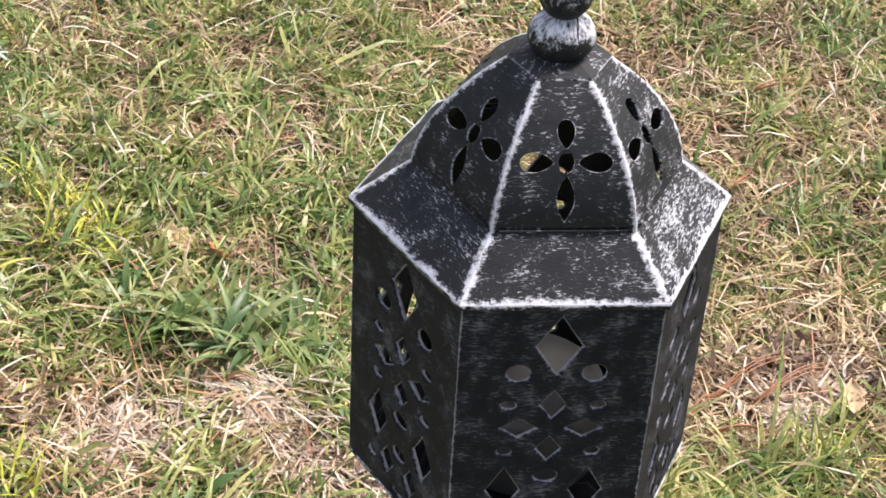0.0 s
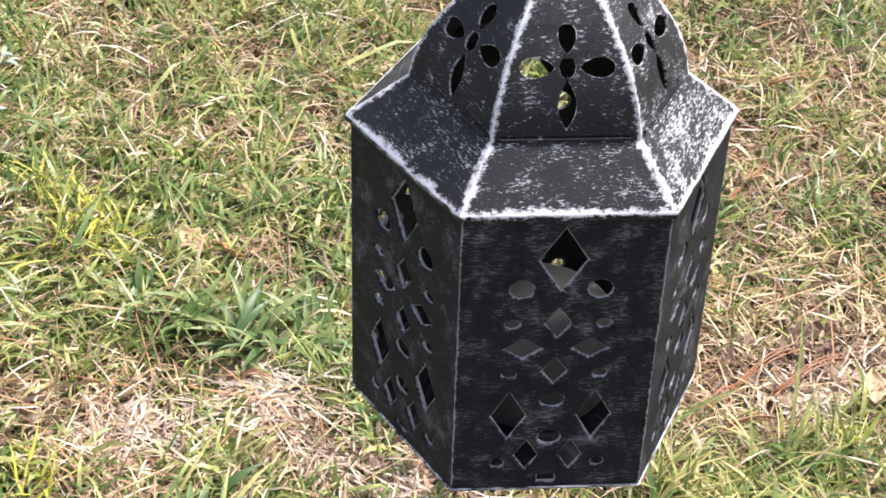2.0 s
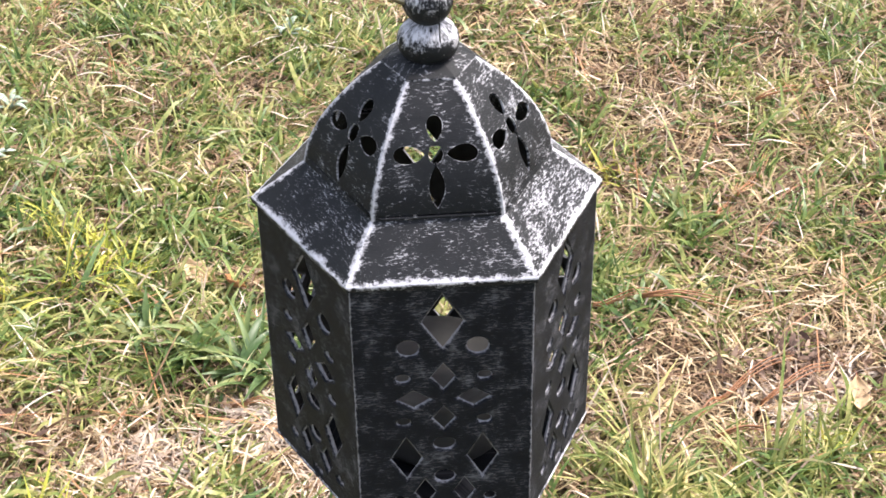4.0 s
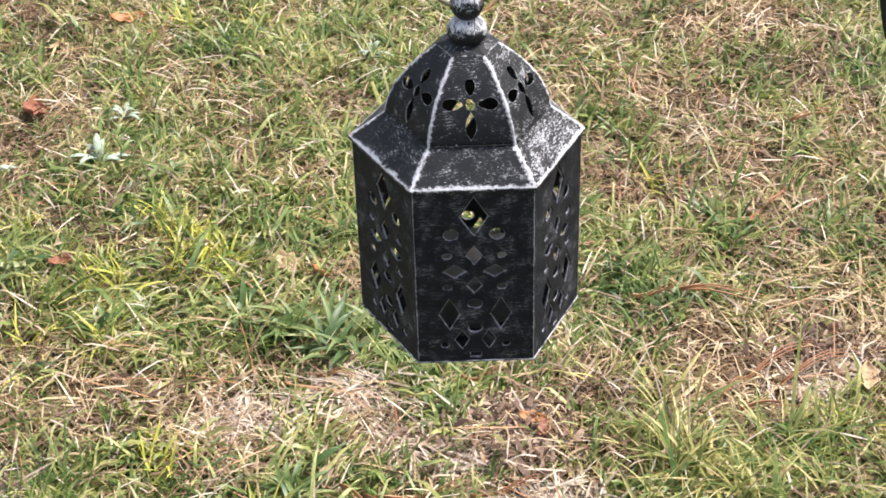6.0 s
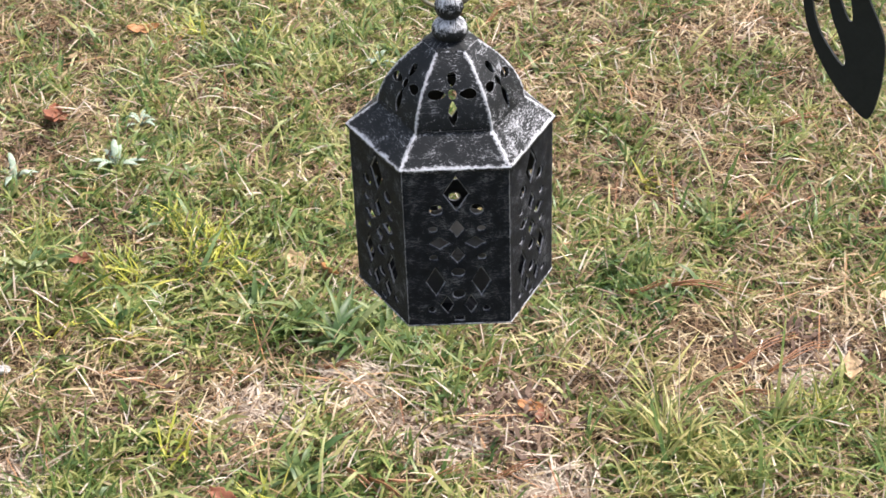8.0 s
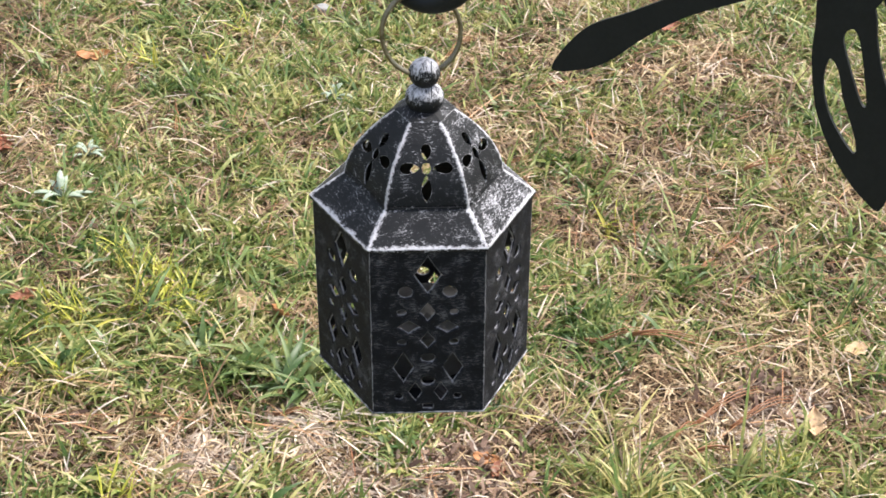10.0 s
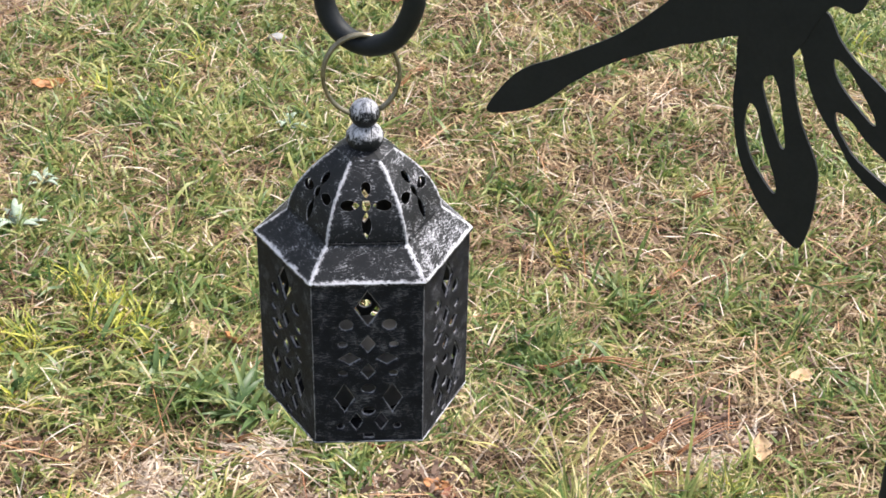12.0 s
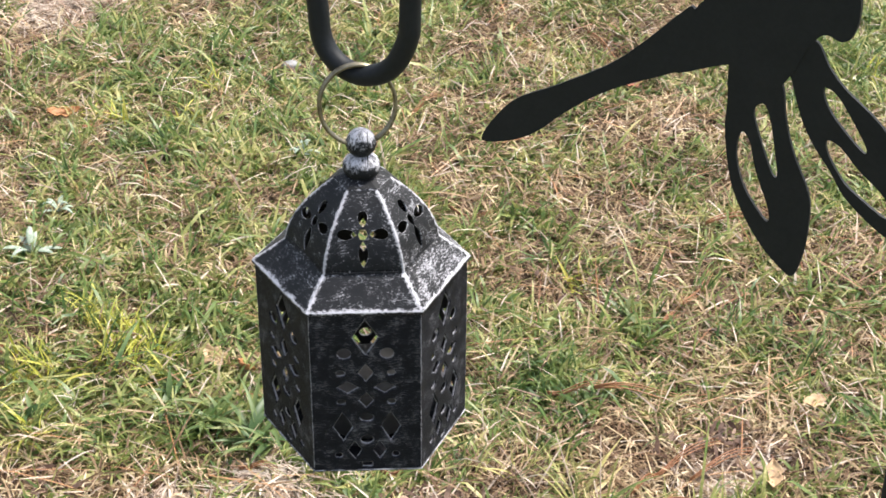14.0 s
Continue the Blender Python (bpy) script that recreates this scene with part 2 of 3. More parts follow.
def sheet(outline, holes, rim=0.0016, hole_rim=0.0008, hole_wear=0.6, cuts=(), bend=None, edge_wear=1.0, dent=0.0):
    """A pierced flat panel in (u, s) with narrow worn bands along its outline and its holes, bent by bend(u, s)."""
    bm = bmesh.new()
    wear = bm.verts.layers.float.new("wear")
    sunk = bm.verts.layers.float.new("sunk")

    def loop(pts, w):
        vs = [bm.verts.new((p[0], p[1], 0)) for p in pts]
        for v, p in zip(vs, pts):
            v[wear] = w * (p[2] if len(p) > 2 else 1.0)
        return vs

    def inset(pts, d):
        out = []
        n = len(pts)
        for i in range(n):
            a, b, c = Vector(pts[i - 1][:2]), Vector(pts[i][:2]), Vector(pts[(i + 1) % n][:2])
            n1 = Vector((-(b - a).y, (b - a).x)).normalized()
            n2 = Vector((-(c - b).y, (c - b).x)).normalized()
            m = (n1 + n2)
            m = m / max(0.35, m.length_squared) * 2 if m.length > 1e-6 else n1
            out.append(b + m * d)
        return out

    edges = []
    outer = loop(outline, edge_wear)
    inner = loop(inset(outline, rim), 0.0)
    n = len(outer)
    for i in range(n):
        bm.faces.new((outer[i], outer[(i + 1) % n], inner[(i + 1) % n], inner[i]))
        edges.append(bm.edges.get((inner[i], inner[(i + 1) % n])))
    for h in holes:
        a = loop(h, hole_wear)
        for v in a:
            v[sunk] = dent
        b = loop(inset(h, -hole_rim), 0.0)
        n = len(a)
        for i in range(n):
            bm.faces.new((a[(i + 1) % n], a[i], b[i], b[(i + 1) % n]))
            edges.append(bm.edges.get((b[i], b[(i + 1) % n])))
    bmesh.ops.triangle_fill(bm, use_beauty=True, use_dissolve=False, edges=edges, normal=(0, 0, 1))
    for c in cuts:
        bmesh.ops.bisect_plane(bm, geom=bm.verts[:] + bm.edges[:] + bm.faces[:], plane_co=(0, c, 0), plane_no=(0, 1, 0), dist=1e-6)
    bmesh.ops.recalc_face_normals(bm, faces=bm.faces[:])
    if sum(f.normal.z * f.calc_area() for f in bm.faces) < 0:
        bmesh.ops.reverse_faces(bm, faces=bm.faces[:])
    uvs = bm.loops.layers.uv.new("UVMap")
    for f in bm.faces:
        for l in f.loops:
            l[uvs].uv = (l.vert.co.x, l.vert.co.y)
    if bend:
        for v in bm.verts:
            v.co = bend(v.co.x, v.co.y, v[sunk])
    return bm


def oval(cx, cy, a, b, n=14):
    return [(cx + a * math.cos(2 * math.pi * k / n), cy + b * math.sin(2 * math.pi * k / n)) for k in range(n)]


def diamond(cx, cy, a, b):
    return [(cx + a, cy), (cx, cy + b), (cx - a, cy), (cx, cy - b)]


def petal(cx, cy, dx, dy, length, width, drop=True, n=12):
    """A petal from its point near the middle (cx, cy) outwards along (dx, dy): a rounded drop, or a leaf with two points."""
    side = Vector((-dy, dx))
    d = Vector((dx, dy))
    pts = []
    for sg in (-1, 1):
        for k in range(n):
            t = 0.5 - 0.5 * math.cos(math.pi * k / n)
            t = t if sg < 0 else 1 - t
            w = 1.72 * t ** 0.75 * (1 - t) ** 0.5 if drop else math.sin(math.pi * t) ** 0.9
            pts.append(tuple(Vector((cx, cy)) + d * length * t + side * width * sg * max(w, 0.0)))
    return pts


# ---- the lawn ----
def field(x, y, f=1.0, seed=0.0):
    return noise.noise(Vector((x * f + seed, y * f - seed, seed * 1.7)))


BARE = [(-0.125, 0.925, 0.045), (-0.06, 0.832, 0.036), (0.063, 0.850, 0.042), (0.106, 0.708, 0.050), (0.01, 0.80, 0.028), (-0.255, 0.880, 0.045),
        (-0.60, 2.345, 0.10), (0.444, 0.916, 0.040), (-0.548, 0.775, 0.040), (-0.142, 0.965, 0.025), (0.50, 0.955, 0.025)]
DRY = [(-0.645, 1.556, 0.07), (-0.255, 0.895, 0.09), (-0.388, 0.927, 0.07), (-0.096, 0.848, 0.07), (-0.27, 0.812, 0.07), (0.08, 0.82, 0.08), (0.272, 1.345, 0.11),
       (0.176, 1.176, 0.06), (0.394, 1.05, 0.09), (0.372, 0.917, 0.07), (0.52, 1.333, 0.10), (0.488, 1.161, 0.08), (-0.565, 0.82, 0.07), (0.296, 1.198, 0.05),
       (-0.185, 0.941, 0.05), (0.317, 1.60, 0.12), (0.532, 1.80, 0.15), (0.297, 1.883, 0.11), (0.391, 1.482, 0.08), (0.635, 1.206, 0.09), (0.515, 1.0, 0.09),
       (0.273, 2.19, 0.13), (0.711, 1.421, 0.12), (0.538, 2.18, 0.14), (-0.353, 1.181, 0.05), (0.14, 1.62, 0.07), (-0.70, 2.2, 0.15), (0.16, 0.93, 0.06), (0.9, 1.75, 0.12)]
GREEN = [(-0.583, 1.200, 0.09), (-0.272, 1.13, 0.08), (-0.144, 1.029, 0.10), (-0.189, 0.747, 0.08), (-0.011, 0.899, 0.035), (-0.424, 1.098, 0.09), (-0.22, 1.325, 0.10),
         (-0.436, 1.545, 0.12), (0.371, 1.275, 0.05), (0.209, 1.108, 0.045), (0.314, 1.435, 0.05), (0.229, 1.525, 0.045), (0.569, 1.213, 0.05), (-0.309, 1.018, 0.07),
         (-0.502, 0.71, 0.09), (-0.411, 0.776, 0.07), (0.225, 1.27, 0.05), (0.41, 1.92, 0.06), (0.492, 1.354, 0.04), (0.946, 2.12, 0.24), (0.808, 1.60, 0.08),
         (-0.381, 1.434, 0.09), (-0.174, 1.537, 0.10), (0.055, 1.934, 0.10), (-0.358, 2.15, 0.13), (-0.30, 1.75, 0.12), (0.28, 0.76, 0.09), (-0.443, 1.05, 0.06),
         (0.159, 2.037, 0.07), (0.04, 1.40, 0.07), (0.41, 0.80, 0.07), (-0.08, 1.75, 0.08)]


def blob(x, y, spots):
    return max(math.exp(-((x - a) ** 2 + (y - b) ** 2) / (r * r)) for a, b, r in spots)


def ground_height(x, y):
    return 0.010 * field(x, y, 3.1, 4.0) + 0.005 * field(x, y, 9.0, 7.0) - 0.006 * blob(x, y, BARE)


def blade_mesh(name, rows, mat):
    """Many narrow bent blades as one mesh. Rows: x, y, z, length, width, azimuth, rise at the foot, rise at the tip, roll."""
    A = np.array(rows, dtype=np.float64)
    n = len(A)
    x, y, z, ln, w, az, e0, e1, ro = A.T
    d = np.stack([np.cos(az), np.sin(az)], 1)
    s = np.stack([-np.sin(az) * np.cos(ro), np.cos(az) * np.cos(ro), np.sin(ro)], 1)
    V = np.zeros((n, 7, 3))
    p = np.stack([x, y, z], 1)
    for k, (wk, e) in enumerate(((0.75, e0), (1.0, (2 * e0 + e1) / 3), (0.72, e1), (0.0, e1))):
        if k < 3:
            V[:, 2 * k] = p - s * (w * wk / 2)[:, None]
            V[:, 2 * k + 1] = p + s * (w * wk / 2)[:, None]
            step = ln * (0.36, 0.36, 0.28)[k]
            p = p + np.concatenate([d * (np.cos(e) * step)[:, None], (np.sin(e) * step)[:, None]], 1)
        else:
            V[:, 6] = p
    V[:, :, 2] = np.maximum(V[:, :, 2], (z - 0.004)[:, None])
    tri = np.array([[0, 1, 3], [0, 3, 2], [2, 3, 5], [2, 5, 4], [4, 5, 6]])
    F = (np.arange(n)[:, None, None] * 7 + tri[None]).reshape(-1)
    me = bpy.data.meshes.new(name)
    me.vertices.add(n * 7)
    me.vertices.foreach_set("co", V.reshape(-1).astype(np.float32))
    me.loops.add(len(F))
    me.loops.foreach_set("vertex_index", F.astype(np.int32))
    me.polygons.add(len(F) // 3)
    me.polygons.foreach_set("loop_start", np.arange(0, len(F), 3, dtype=np.int32))
    me.update(calc_edges=True)
    me.validate()
    me.materials.append(mat)
    return new(name, me)


X0, X1, Y0, Y1 = -1.05, 1.25, 0.45, 2.65


def make_ground():
    bm = bmesh.new()
    xs = [-400, -60, -10, -3] + [X0 + (X1 - X0) * i / 90 for i in range(91)] + [3, 10, 60, 400]
    ys = [-400, -60, -10, -3, -1] + [Y0 + (Y1 - Y0) * i / 80 for i in range(81)] + [4, 10, 60, 400]
    g = [[bm.verts.new((x, y, ground_height(x, y) if X0 <= x <= X1 and Y0 <= y <= Y1 else 0.0)) for x in xs] for y in ys]
    for a, b in zip(g, g[1:]):
        for k in range(len(xs) - 1):
            f = bm.faces.new((a[k], a[k + 1], b[k + 1], b[k]))
            c = f.calc_center_median()
            f.material_index = 0 if X0 - 0.1 < c.x < X1 + 0.1 and Y0 - 0.1 < c.y < Y1 + 0.1 else 1
    ob = part("ground", bm, M_SOIL, smooth=True)
    ob.data.materials.append(M_FAR)
    return tagged(ob, "brown soil and dead thatch under patchy lawn", "ground", kind="structure")


def make_grass():
    rnd = random.Random(11)
    green, straw, pale = [], [], []
    tries = 0
    while len(green) < 150000 and tries < 500000:
        tries += 1
        # clumps: a few blades from one foot
        cx, cy = rnd.uniform(X0, X1), rnd.uniform(Y0, Y1)
        lush = max(0.10, 0.50 + 0.5 * field(cx, cy, 4.0, 1.0) + 0.9 * field(cx, cy, 13.0, 2.0) + 0.8 * field(cx, cy, 30.0, 3.0) + 0.65 * blob(cx, cy, GREEN) - 0.38 * blob(cx, cy, DRY)) - 1.5 * blob(cx, cy, BARE)
        if rnd.random() > lush:
            continue
        z = ground_height(cx, cy)
        flow = 3.0 * field(cx, cy, 2.5, 5.0)
        up = rnd.uniform(-0.1, 0.35)
        size = rnd.lognormvariate(math.log(0.033), 0.32)
        wide = rnd.choice((rnd.uniform(0.0018, 0.0036), rnd.uniform(0.0028, 0.0060)))
        for _ in range(rnd.randint(4, 11)):
            ln = size * rnd.lognormvariate(0.0, 0.30)
            e0 = up + rnd.uniform(0.1, 0.95)
            green.append((cx + rnd.gauss(0, 0.005), cy + rnd.gauss(0, 0.005), z, ln, wide * rnd.uniform(0.75, 1.3), flow + rnd.gauss(0, 1.7),
                          e0, e0 - rnd.uniform(0.2, 1.3), rnd.gauss(0, 0.6)))
    while len(straw) < 120000:
        x, y = rnd.uniform(X0, X1), rnd.uniform(Y0, Y1)
        dry = 0.60 - 0.35 * field(x, y, 4.0, 1.0) - 0.6 * field(x, y, 13.0, 2.0) - 0.5 * field(x, y, 30.0, 3.0) + 0.6 * blob(x, y, DRY) - 0.40 * blob(x, y, GREEN) - 0.4 * blob(x, y, BARE)
        if rnd.random() > dry:
            continue
        e0 = rnd.uniform(-0.1, 0.7)
        straw.append((x, y, ground_height(x, y) + rnd.uniform(0.0, 0.019), rnd.lognormvariate(math.log(0.022), 0.50), rnd.choice((rnd.uniform(0.0009, 0.0020), rnd.uniform(0.0016, 0.0036))),
                      rnd.uniform(0, 6.283), e0, e0 - rnd.choice((rnd.uniform(0.0, 0.3), rnd.uniform(0.3, 1.3))), rnd.gauss(0, 0.6)))
    around, around_dry = [], []
    while len(around) + len(around_dry) < 110000:
        x, y = 0.1 + rnd.gauss(0, 1.9), 1.2 + rnd.gauss(0, 1.9)
        if X0 < x < X1 and Y0 < y < Y1 or abs(x) > 6 or abs(y) > 7:
            continue
        e0 = rnd.uniform(0.1, 0.9)
        row = (x, y, 0.0, rnd.uniform(0.025, 0.060), rnd.uniform(0.003, 0.007), rnd.uniform(0, 6.283), e0, e0 - rnd.uniform(0.1, 1.0), rnd.gauss(0, 0.5))
        (around if rnd.random() < 0.5 + 0.5 * field(x, y, 4.0, 1.0) + 0.6 * field(x, y, 13.0, 2.0) else around_dry).append(row)
    tagged(blade_mesh("outer_grass", around, M_GREEN), "green lawn grass further out", "grass", kind="stuff")
    tagged(blade_mesh("outer_dry_grass", around_dry, M_STRAW), "dead tan lawn grass further out", "dry grass", kind="stuff")
    for a, b, r in BARE:
        for _ in range(int(260000 * r * r)):
            q, s = rnd.uniform(0, 6.283), abs(rnd.gauss(0, 0.62)) * r
            x, y = a + s * math.cos(q) * 1.15, b + s * math.sin(q)
            e0 = rnd.uniform(-0.05, 0.35)
            pale.append((x, y, ground_height(x, y) + rnd.uniform(0.001, 0.016), rnd.uniform(0.015, 0.055), rnd.uniform(0.0014, 0.0038), rnd.uniform(0, 6.283),
                         e0, e0 - rnd.uniform(0, 0.5), rnd.gauss(0, 0.4)))
    for _ in range(7000):
        x, y = rnd.uniform(X0, X1), rnd.uniform(Y0, Y1)
        e0 = rnd.uniform(0.0, 0.7)
        pale.append((x, y, ground_height(x, y) + rnd.uniform(0.004, 0.022), rnd.uniform(0.02, 0.07), rnd.uniform(0.0012, 0.003), rnd.uniform(0, 6.283),
                     e0, e0 - rnd.uniform(0, 0.7), rnd.gauss(0, 0.4)))
    crumbs = []
    for a, b, r, n in ((0.07, 0.845, 0.05, 420), (0.09, 0.80, 0.035, 160), (0.46, 0.97, 0.05, 260), (-0.40, 0.90, 0.04, 90), (0.37, 1.35, 0.10, 160), (0.5, 1.75, 0.2, 220), (0.75, 1.35, 0.15, 160)):
        for _ in range(n):
            x, y = a + rnd.gauss(0, r * 0.7), b + rnd.gauss(0, r * 0.6)
            e0 = rnd.uniform(-0.1, 0.9)
            crumbs.append((x, y, ground_height(x, y) + rnd.uniform(0.004, 0.022), rnd.uniform(0.008, 0.024), rnd.uniform(0.003, 0.008), rnd.uniform(0, 6.283), e0, e0 - rnd.uniform(-0.6, 1.4), rnd.gauss(0, 0.7)))
    tagged(blade_mesh("leaf_litter", crumbs, M_CRUMB), "crumbled brown dead leaves heaped in the lawn", "leaf litter", kind="stuff")
    needles = []
    for _ in range(1100):
        x, y = rnd.uniform(X0, X1), rnd.uniform(Y0, Y1)
        if rnd.random() > 0.25 + 0.8 * blob(x, y, DRY) + 0.6 * blob(x, y, BARE):
            continue
        e0 = rnd.uniform(-0.02, 0.22)
        needles.append((x, y, ground_height(x, y) + rnd.uniform(0.012, 0.026), rnd.uniform(0.06, 0.14), rnd.uniform(0.0012, 0.0019), rnd.uniform(0, 6.283), e0, e0 - rnd.uniform(0, 0.3), rnd.gauss(0, 0.3)))
    tagged(blade_mesh("pine_straw", needles, M_NEEDLE), "thin reddish pine straw strewn over the lawn", "pine straw", kind="stuff")
    tagged(blade_mesh("green_grass", green, M_GREEN), "patchy green lawn grass with bent narrow blades", "grass", kind="stuff")
    tagged(blade_mesh("dry_grass", straw, M_STRAW), "dead tan grass blades lying between the green", "dry grass", kind="stuff")
    tagged(blade_mesh("bleached_straw", pale, M_PALE), "bleached whitish straw over bare patches of lawn", "straw", kind="stuff")


def strap_leaf(length, width, rise, droop, twist, mat, name="leaf"):
    """One broad grass leaf, folded along its middle."""
    bm = bmesh.new()
    g = []
    p, e = Vector((0, 0, 0)), rise
    for i in range(9):
        t = i / 8
        half = width / 2 * (0.55 + 0.45 * math.sin(math.pi * min(1.0, t * 1.25))) * (1 - t ** 3.0) + 0.0002
        up = Vector((-math.sin(e), 0, math.cos(e)))
        lean = Vector((0, math.cos(twist * t), 0)) + up * math.sin(twist * t)
        g.append([bm.verts.new(p + lean * half * k + up * half * 0.35 * abs(k)) for k in (-1, 0, 1)])
        p = p + Vector((math.cos(e), 0, math.sin(e))) * length / 8
        p.z = max(p.z, -0.004)
        e -= droop / 8
    for a, b in zip(g, g[1:]):
        for k in range(2):
            bm.faces.new((a[k], b[k], b[k + 1], a[k + 1]))
    me = bpy.data.meshes.new(name)
    bm.to_mesh(me)
    bm.free()
    me.materials.append(mat)
    for q in me.polygons:
        q.use_smooth = True
    return me


STRAPS = [strap_leaf(*row, M_ROSETTE) for row in ((0.080, 0.0085, 0.75, 0.9, 0.3), (0.070, 0.0075, 0.5, 0.6, -0.5), (0.090, 0.0090, 0.9, 1.3, 0.6), (0.060, 0.0095, 0.4, 0.5, 0.1), (0.085, 0.0065, 1.1, 1.0, -0.3))]
NARROW = {m.name: [strap_leaf(1.0, 0.085, 0.25 + 0.16 * k, 0.15 + 0.17 * ((k * 3) % 7), 0.5 * math.sin(k * 2.1), m, "blade") for k in range(7)] for m in (M_YELLOW, M_TUFT, M_ROSETTE)}


def tuft(name, x, y, count, length, slim, mat, label, group, spread, seed, lift):
    """A loose tuft of single narrow blades."""
    rnd = random.Random(seed)
    ob = new(name)
    for _ in range(count):
        blade = new("blade", rnd.choice(NARROW[mat.name]))
        blade.parent = ob
        k = length * rnd.uniform(0.55, 1.25)
        blade.matrix_basis = pose(rnd.gauss(0, spread), rnd.gauss(0, spread), 0.0, rnd.gauss(0, 14), rnd.gauss(0, 10), rnd.uniform(0, 360)) @ Matrix.Diagonal((k, k * slim * rnd.uniform(0.6, 1.1), k, 1))
    ob.location = (x, y, ground_height(x, y) + lift)
    return tagged(ob, label, "grass tuft", group)


def rosette(x, y, count, length, seed):
    rnd = random.Random(seed)
    ob = new("broadleaf_grass_rosette")
    for j in range(count):
        leaf = new("leaf", STRAPS[rnd.randrange(len(STRAPS))])
        leaf.parent = ob
        k = length / 0.08 * rnd.uniform(0.65, 1.15)
        leaf.matrix_basis = pose(rnd.gauss(0, 0.012), rnd.gauss(0, 0.012), rnd.uniform(0, 0.006), rnd.gauss(0, 12), rnd.gauss(0, 8), rnd.uniform(0, 360)) @ Matrix.Diagonal((k, rnd.uniform(0.8, 1.2), k, 1))
    ob.location = (x, y, ground_height(x, y) + 0.008)
    return tagged(ob, "green rosette of broad folded grass leaves", "grass rosette", "grass rosettes")


make_ground()
make_grass()
for i, (x, y, n) in enumerate([(-0.414, 1.318, 34), (-0.349, 1.250, 60), (-0.308, 1.200, 44), (-0.437, 1.171, 40), (-0.351, 1.186, 38), (-0.226, 0.694, 34), (-0.345, 0.800, 34),
                               (-0.534, 1.020, 24), (-0.446, 1.034, 24), (-0.384, 1.284, 40), (-0.470, 1.165, 34), (-0.600, 1.300, 30), (-0.464, 1.900, 22), (-0.413, 1.870, 20), (-0.308, 1.875, 20),
                               (-0.268, 2.000, 18), (0.309, 1.352, 14), (-0.30, 1.16, 26), (0.455, 0.830, 26), (0.90, 2.00, 18), (-0.33, 1.23, 40)]):
    tuft("yellow_grass_tuft", x, y, max(14, n * 3 // 5), 0.052, 0.85, M_YELLOW, "yellow-green tuft of grass growing in the lawn", "yellow grass tufts", 0.014, 20 + i, 0.011)
for i, (x, y, n, ln) in enumerate([(-0.143, 1.012, 40, 0.085), (-0.206, 1.058, 26, 0.065), (-0.083, 1.016, 22, 0.070), (-0.629, 1.158, 26, 0.055), (-0.587, 1.190, 22, 0.050), (-0.189, 0.742, 20, 0.055),
                                   (-0.011, 0.888, 12, 0.040), (-0.269, 1.095, 18, 0.055), (0.371, 1.272, 12, 0.040), (-0.40, 1.42, 14, 0.045), (-0.46, 1.06, 14, 0.045)]):
    rosette(x, y, n, ln, 50 + i)
for i, (x, y, n, ln, m) in enumerate([(0.255, 0.778, 80, 0.085, M_TUFT), (0.254, 0.885, 18, 0.095, M_TUFT), (0.285, 0.750, 40, 0.080, M_TUFT), (0.455, 0.826, 34, 0.070, M_TUFT), (0.424, 0.735, 34, 0.075, M_TUFT),
                                      (0.194, 0.938, 20, 0.070, M_TUFT), (0.328, 0.720, 34, 0.080, M_TUFT), (0.219, 0.826, 28, 0.080, M_TUFT), (0.225, 0.694, 30, 0.075, M_TUFT), (-0.509, 0.752, 26, 0.060, M_ROSETTE),
                                      (0.391, 0.820, 30, 0.075, M_TUFT), (0.121, 0.942, 14, 0.050, M_ROSETTE), (0.55, 0.78, 26, 0.075, M_TUFT)]):
    tuft("tall_grass_tuft", x, y, n * 5 // 4, ln, 0.55, m, "tall spreading tuft of unmown lawn grass", "tall grass tufts", 0.014, 70 + i, 0.004)


# ---- litter on the lawn ----
def dead_leaf(x, y, size, kind, turn, tilt, label, seed):
    rnd = random.Random(seed)
    size *= 0.85
    bm = bmesh.new()
    n, m = 9, 4
    g = []
    for i in range(n):
        t = i / (n - 1)
        half = size * 0.24 * math.sin(math.pi * min(1, 0.04 + 0.96 * t)) ** 0.7 * (1 + 0.35 * math.sin(t * 19 + seed)) + 0.0006
        g.append([bm.verts.new((size * (t - 0.5), half * k / m, 0.10 * size * (abs(k) / m) ** 1.4 + 0.12 * size * (t - 0.5) ** 2 * 4 + rnd.uniform(-1, 1) * 0.02 * size)) for k in range(-m, m + 1)])
    for a, b in zip(g, g[1:]):
        for k in range(2 * m):
            bm.faces.new((a[k], b[k], b[k + 1], a[k + 1]))
    stalk = tube([(size * 0.48, 0, 0.10 * size), (size * 0.6, 0.01 * size, 0.14 * size), (size * 0.75, 0.05 * size, 0.1 * size)], 0.0006, 5)
    ob = new("dead_leaf")
    part("leaf_blade", bm, M_LEAF[kind], ob, smooth=True)
    solid(ob.children[0], 0.0005)
    part("stalk", stalk, M_LEAF["rust"], ob)
    ob.matrix_world = pose(x, y, ground_height(x, y) + 0.019, tilt, tilt * 0.6, turn)
    return tagged(ob, label, "leaf", "dead leaves")


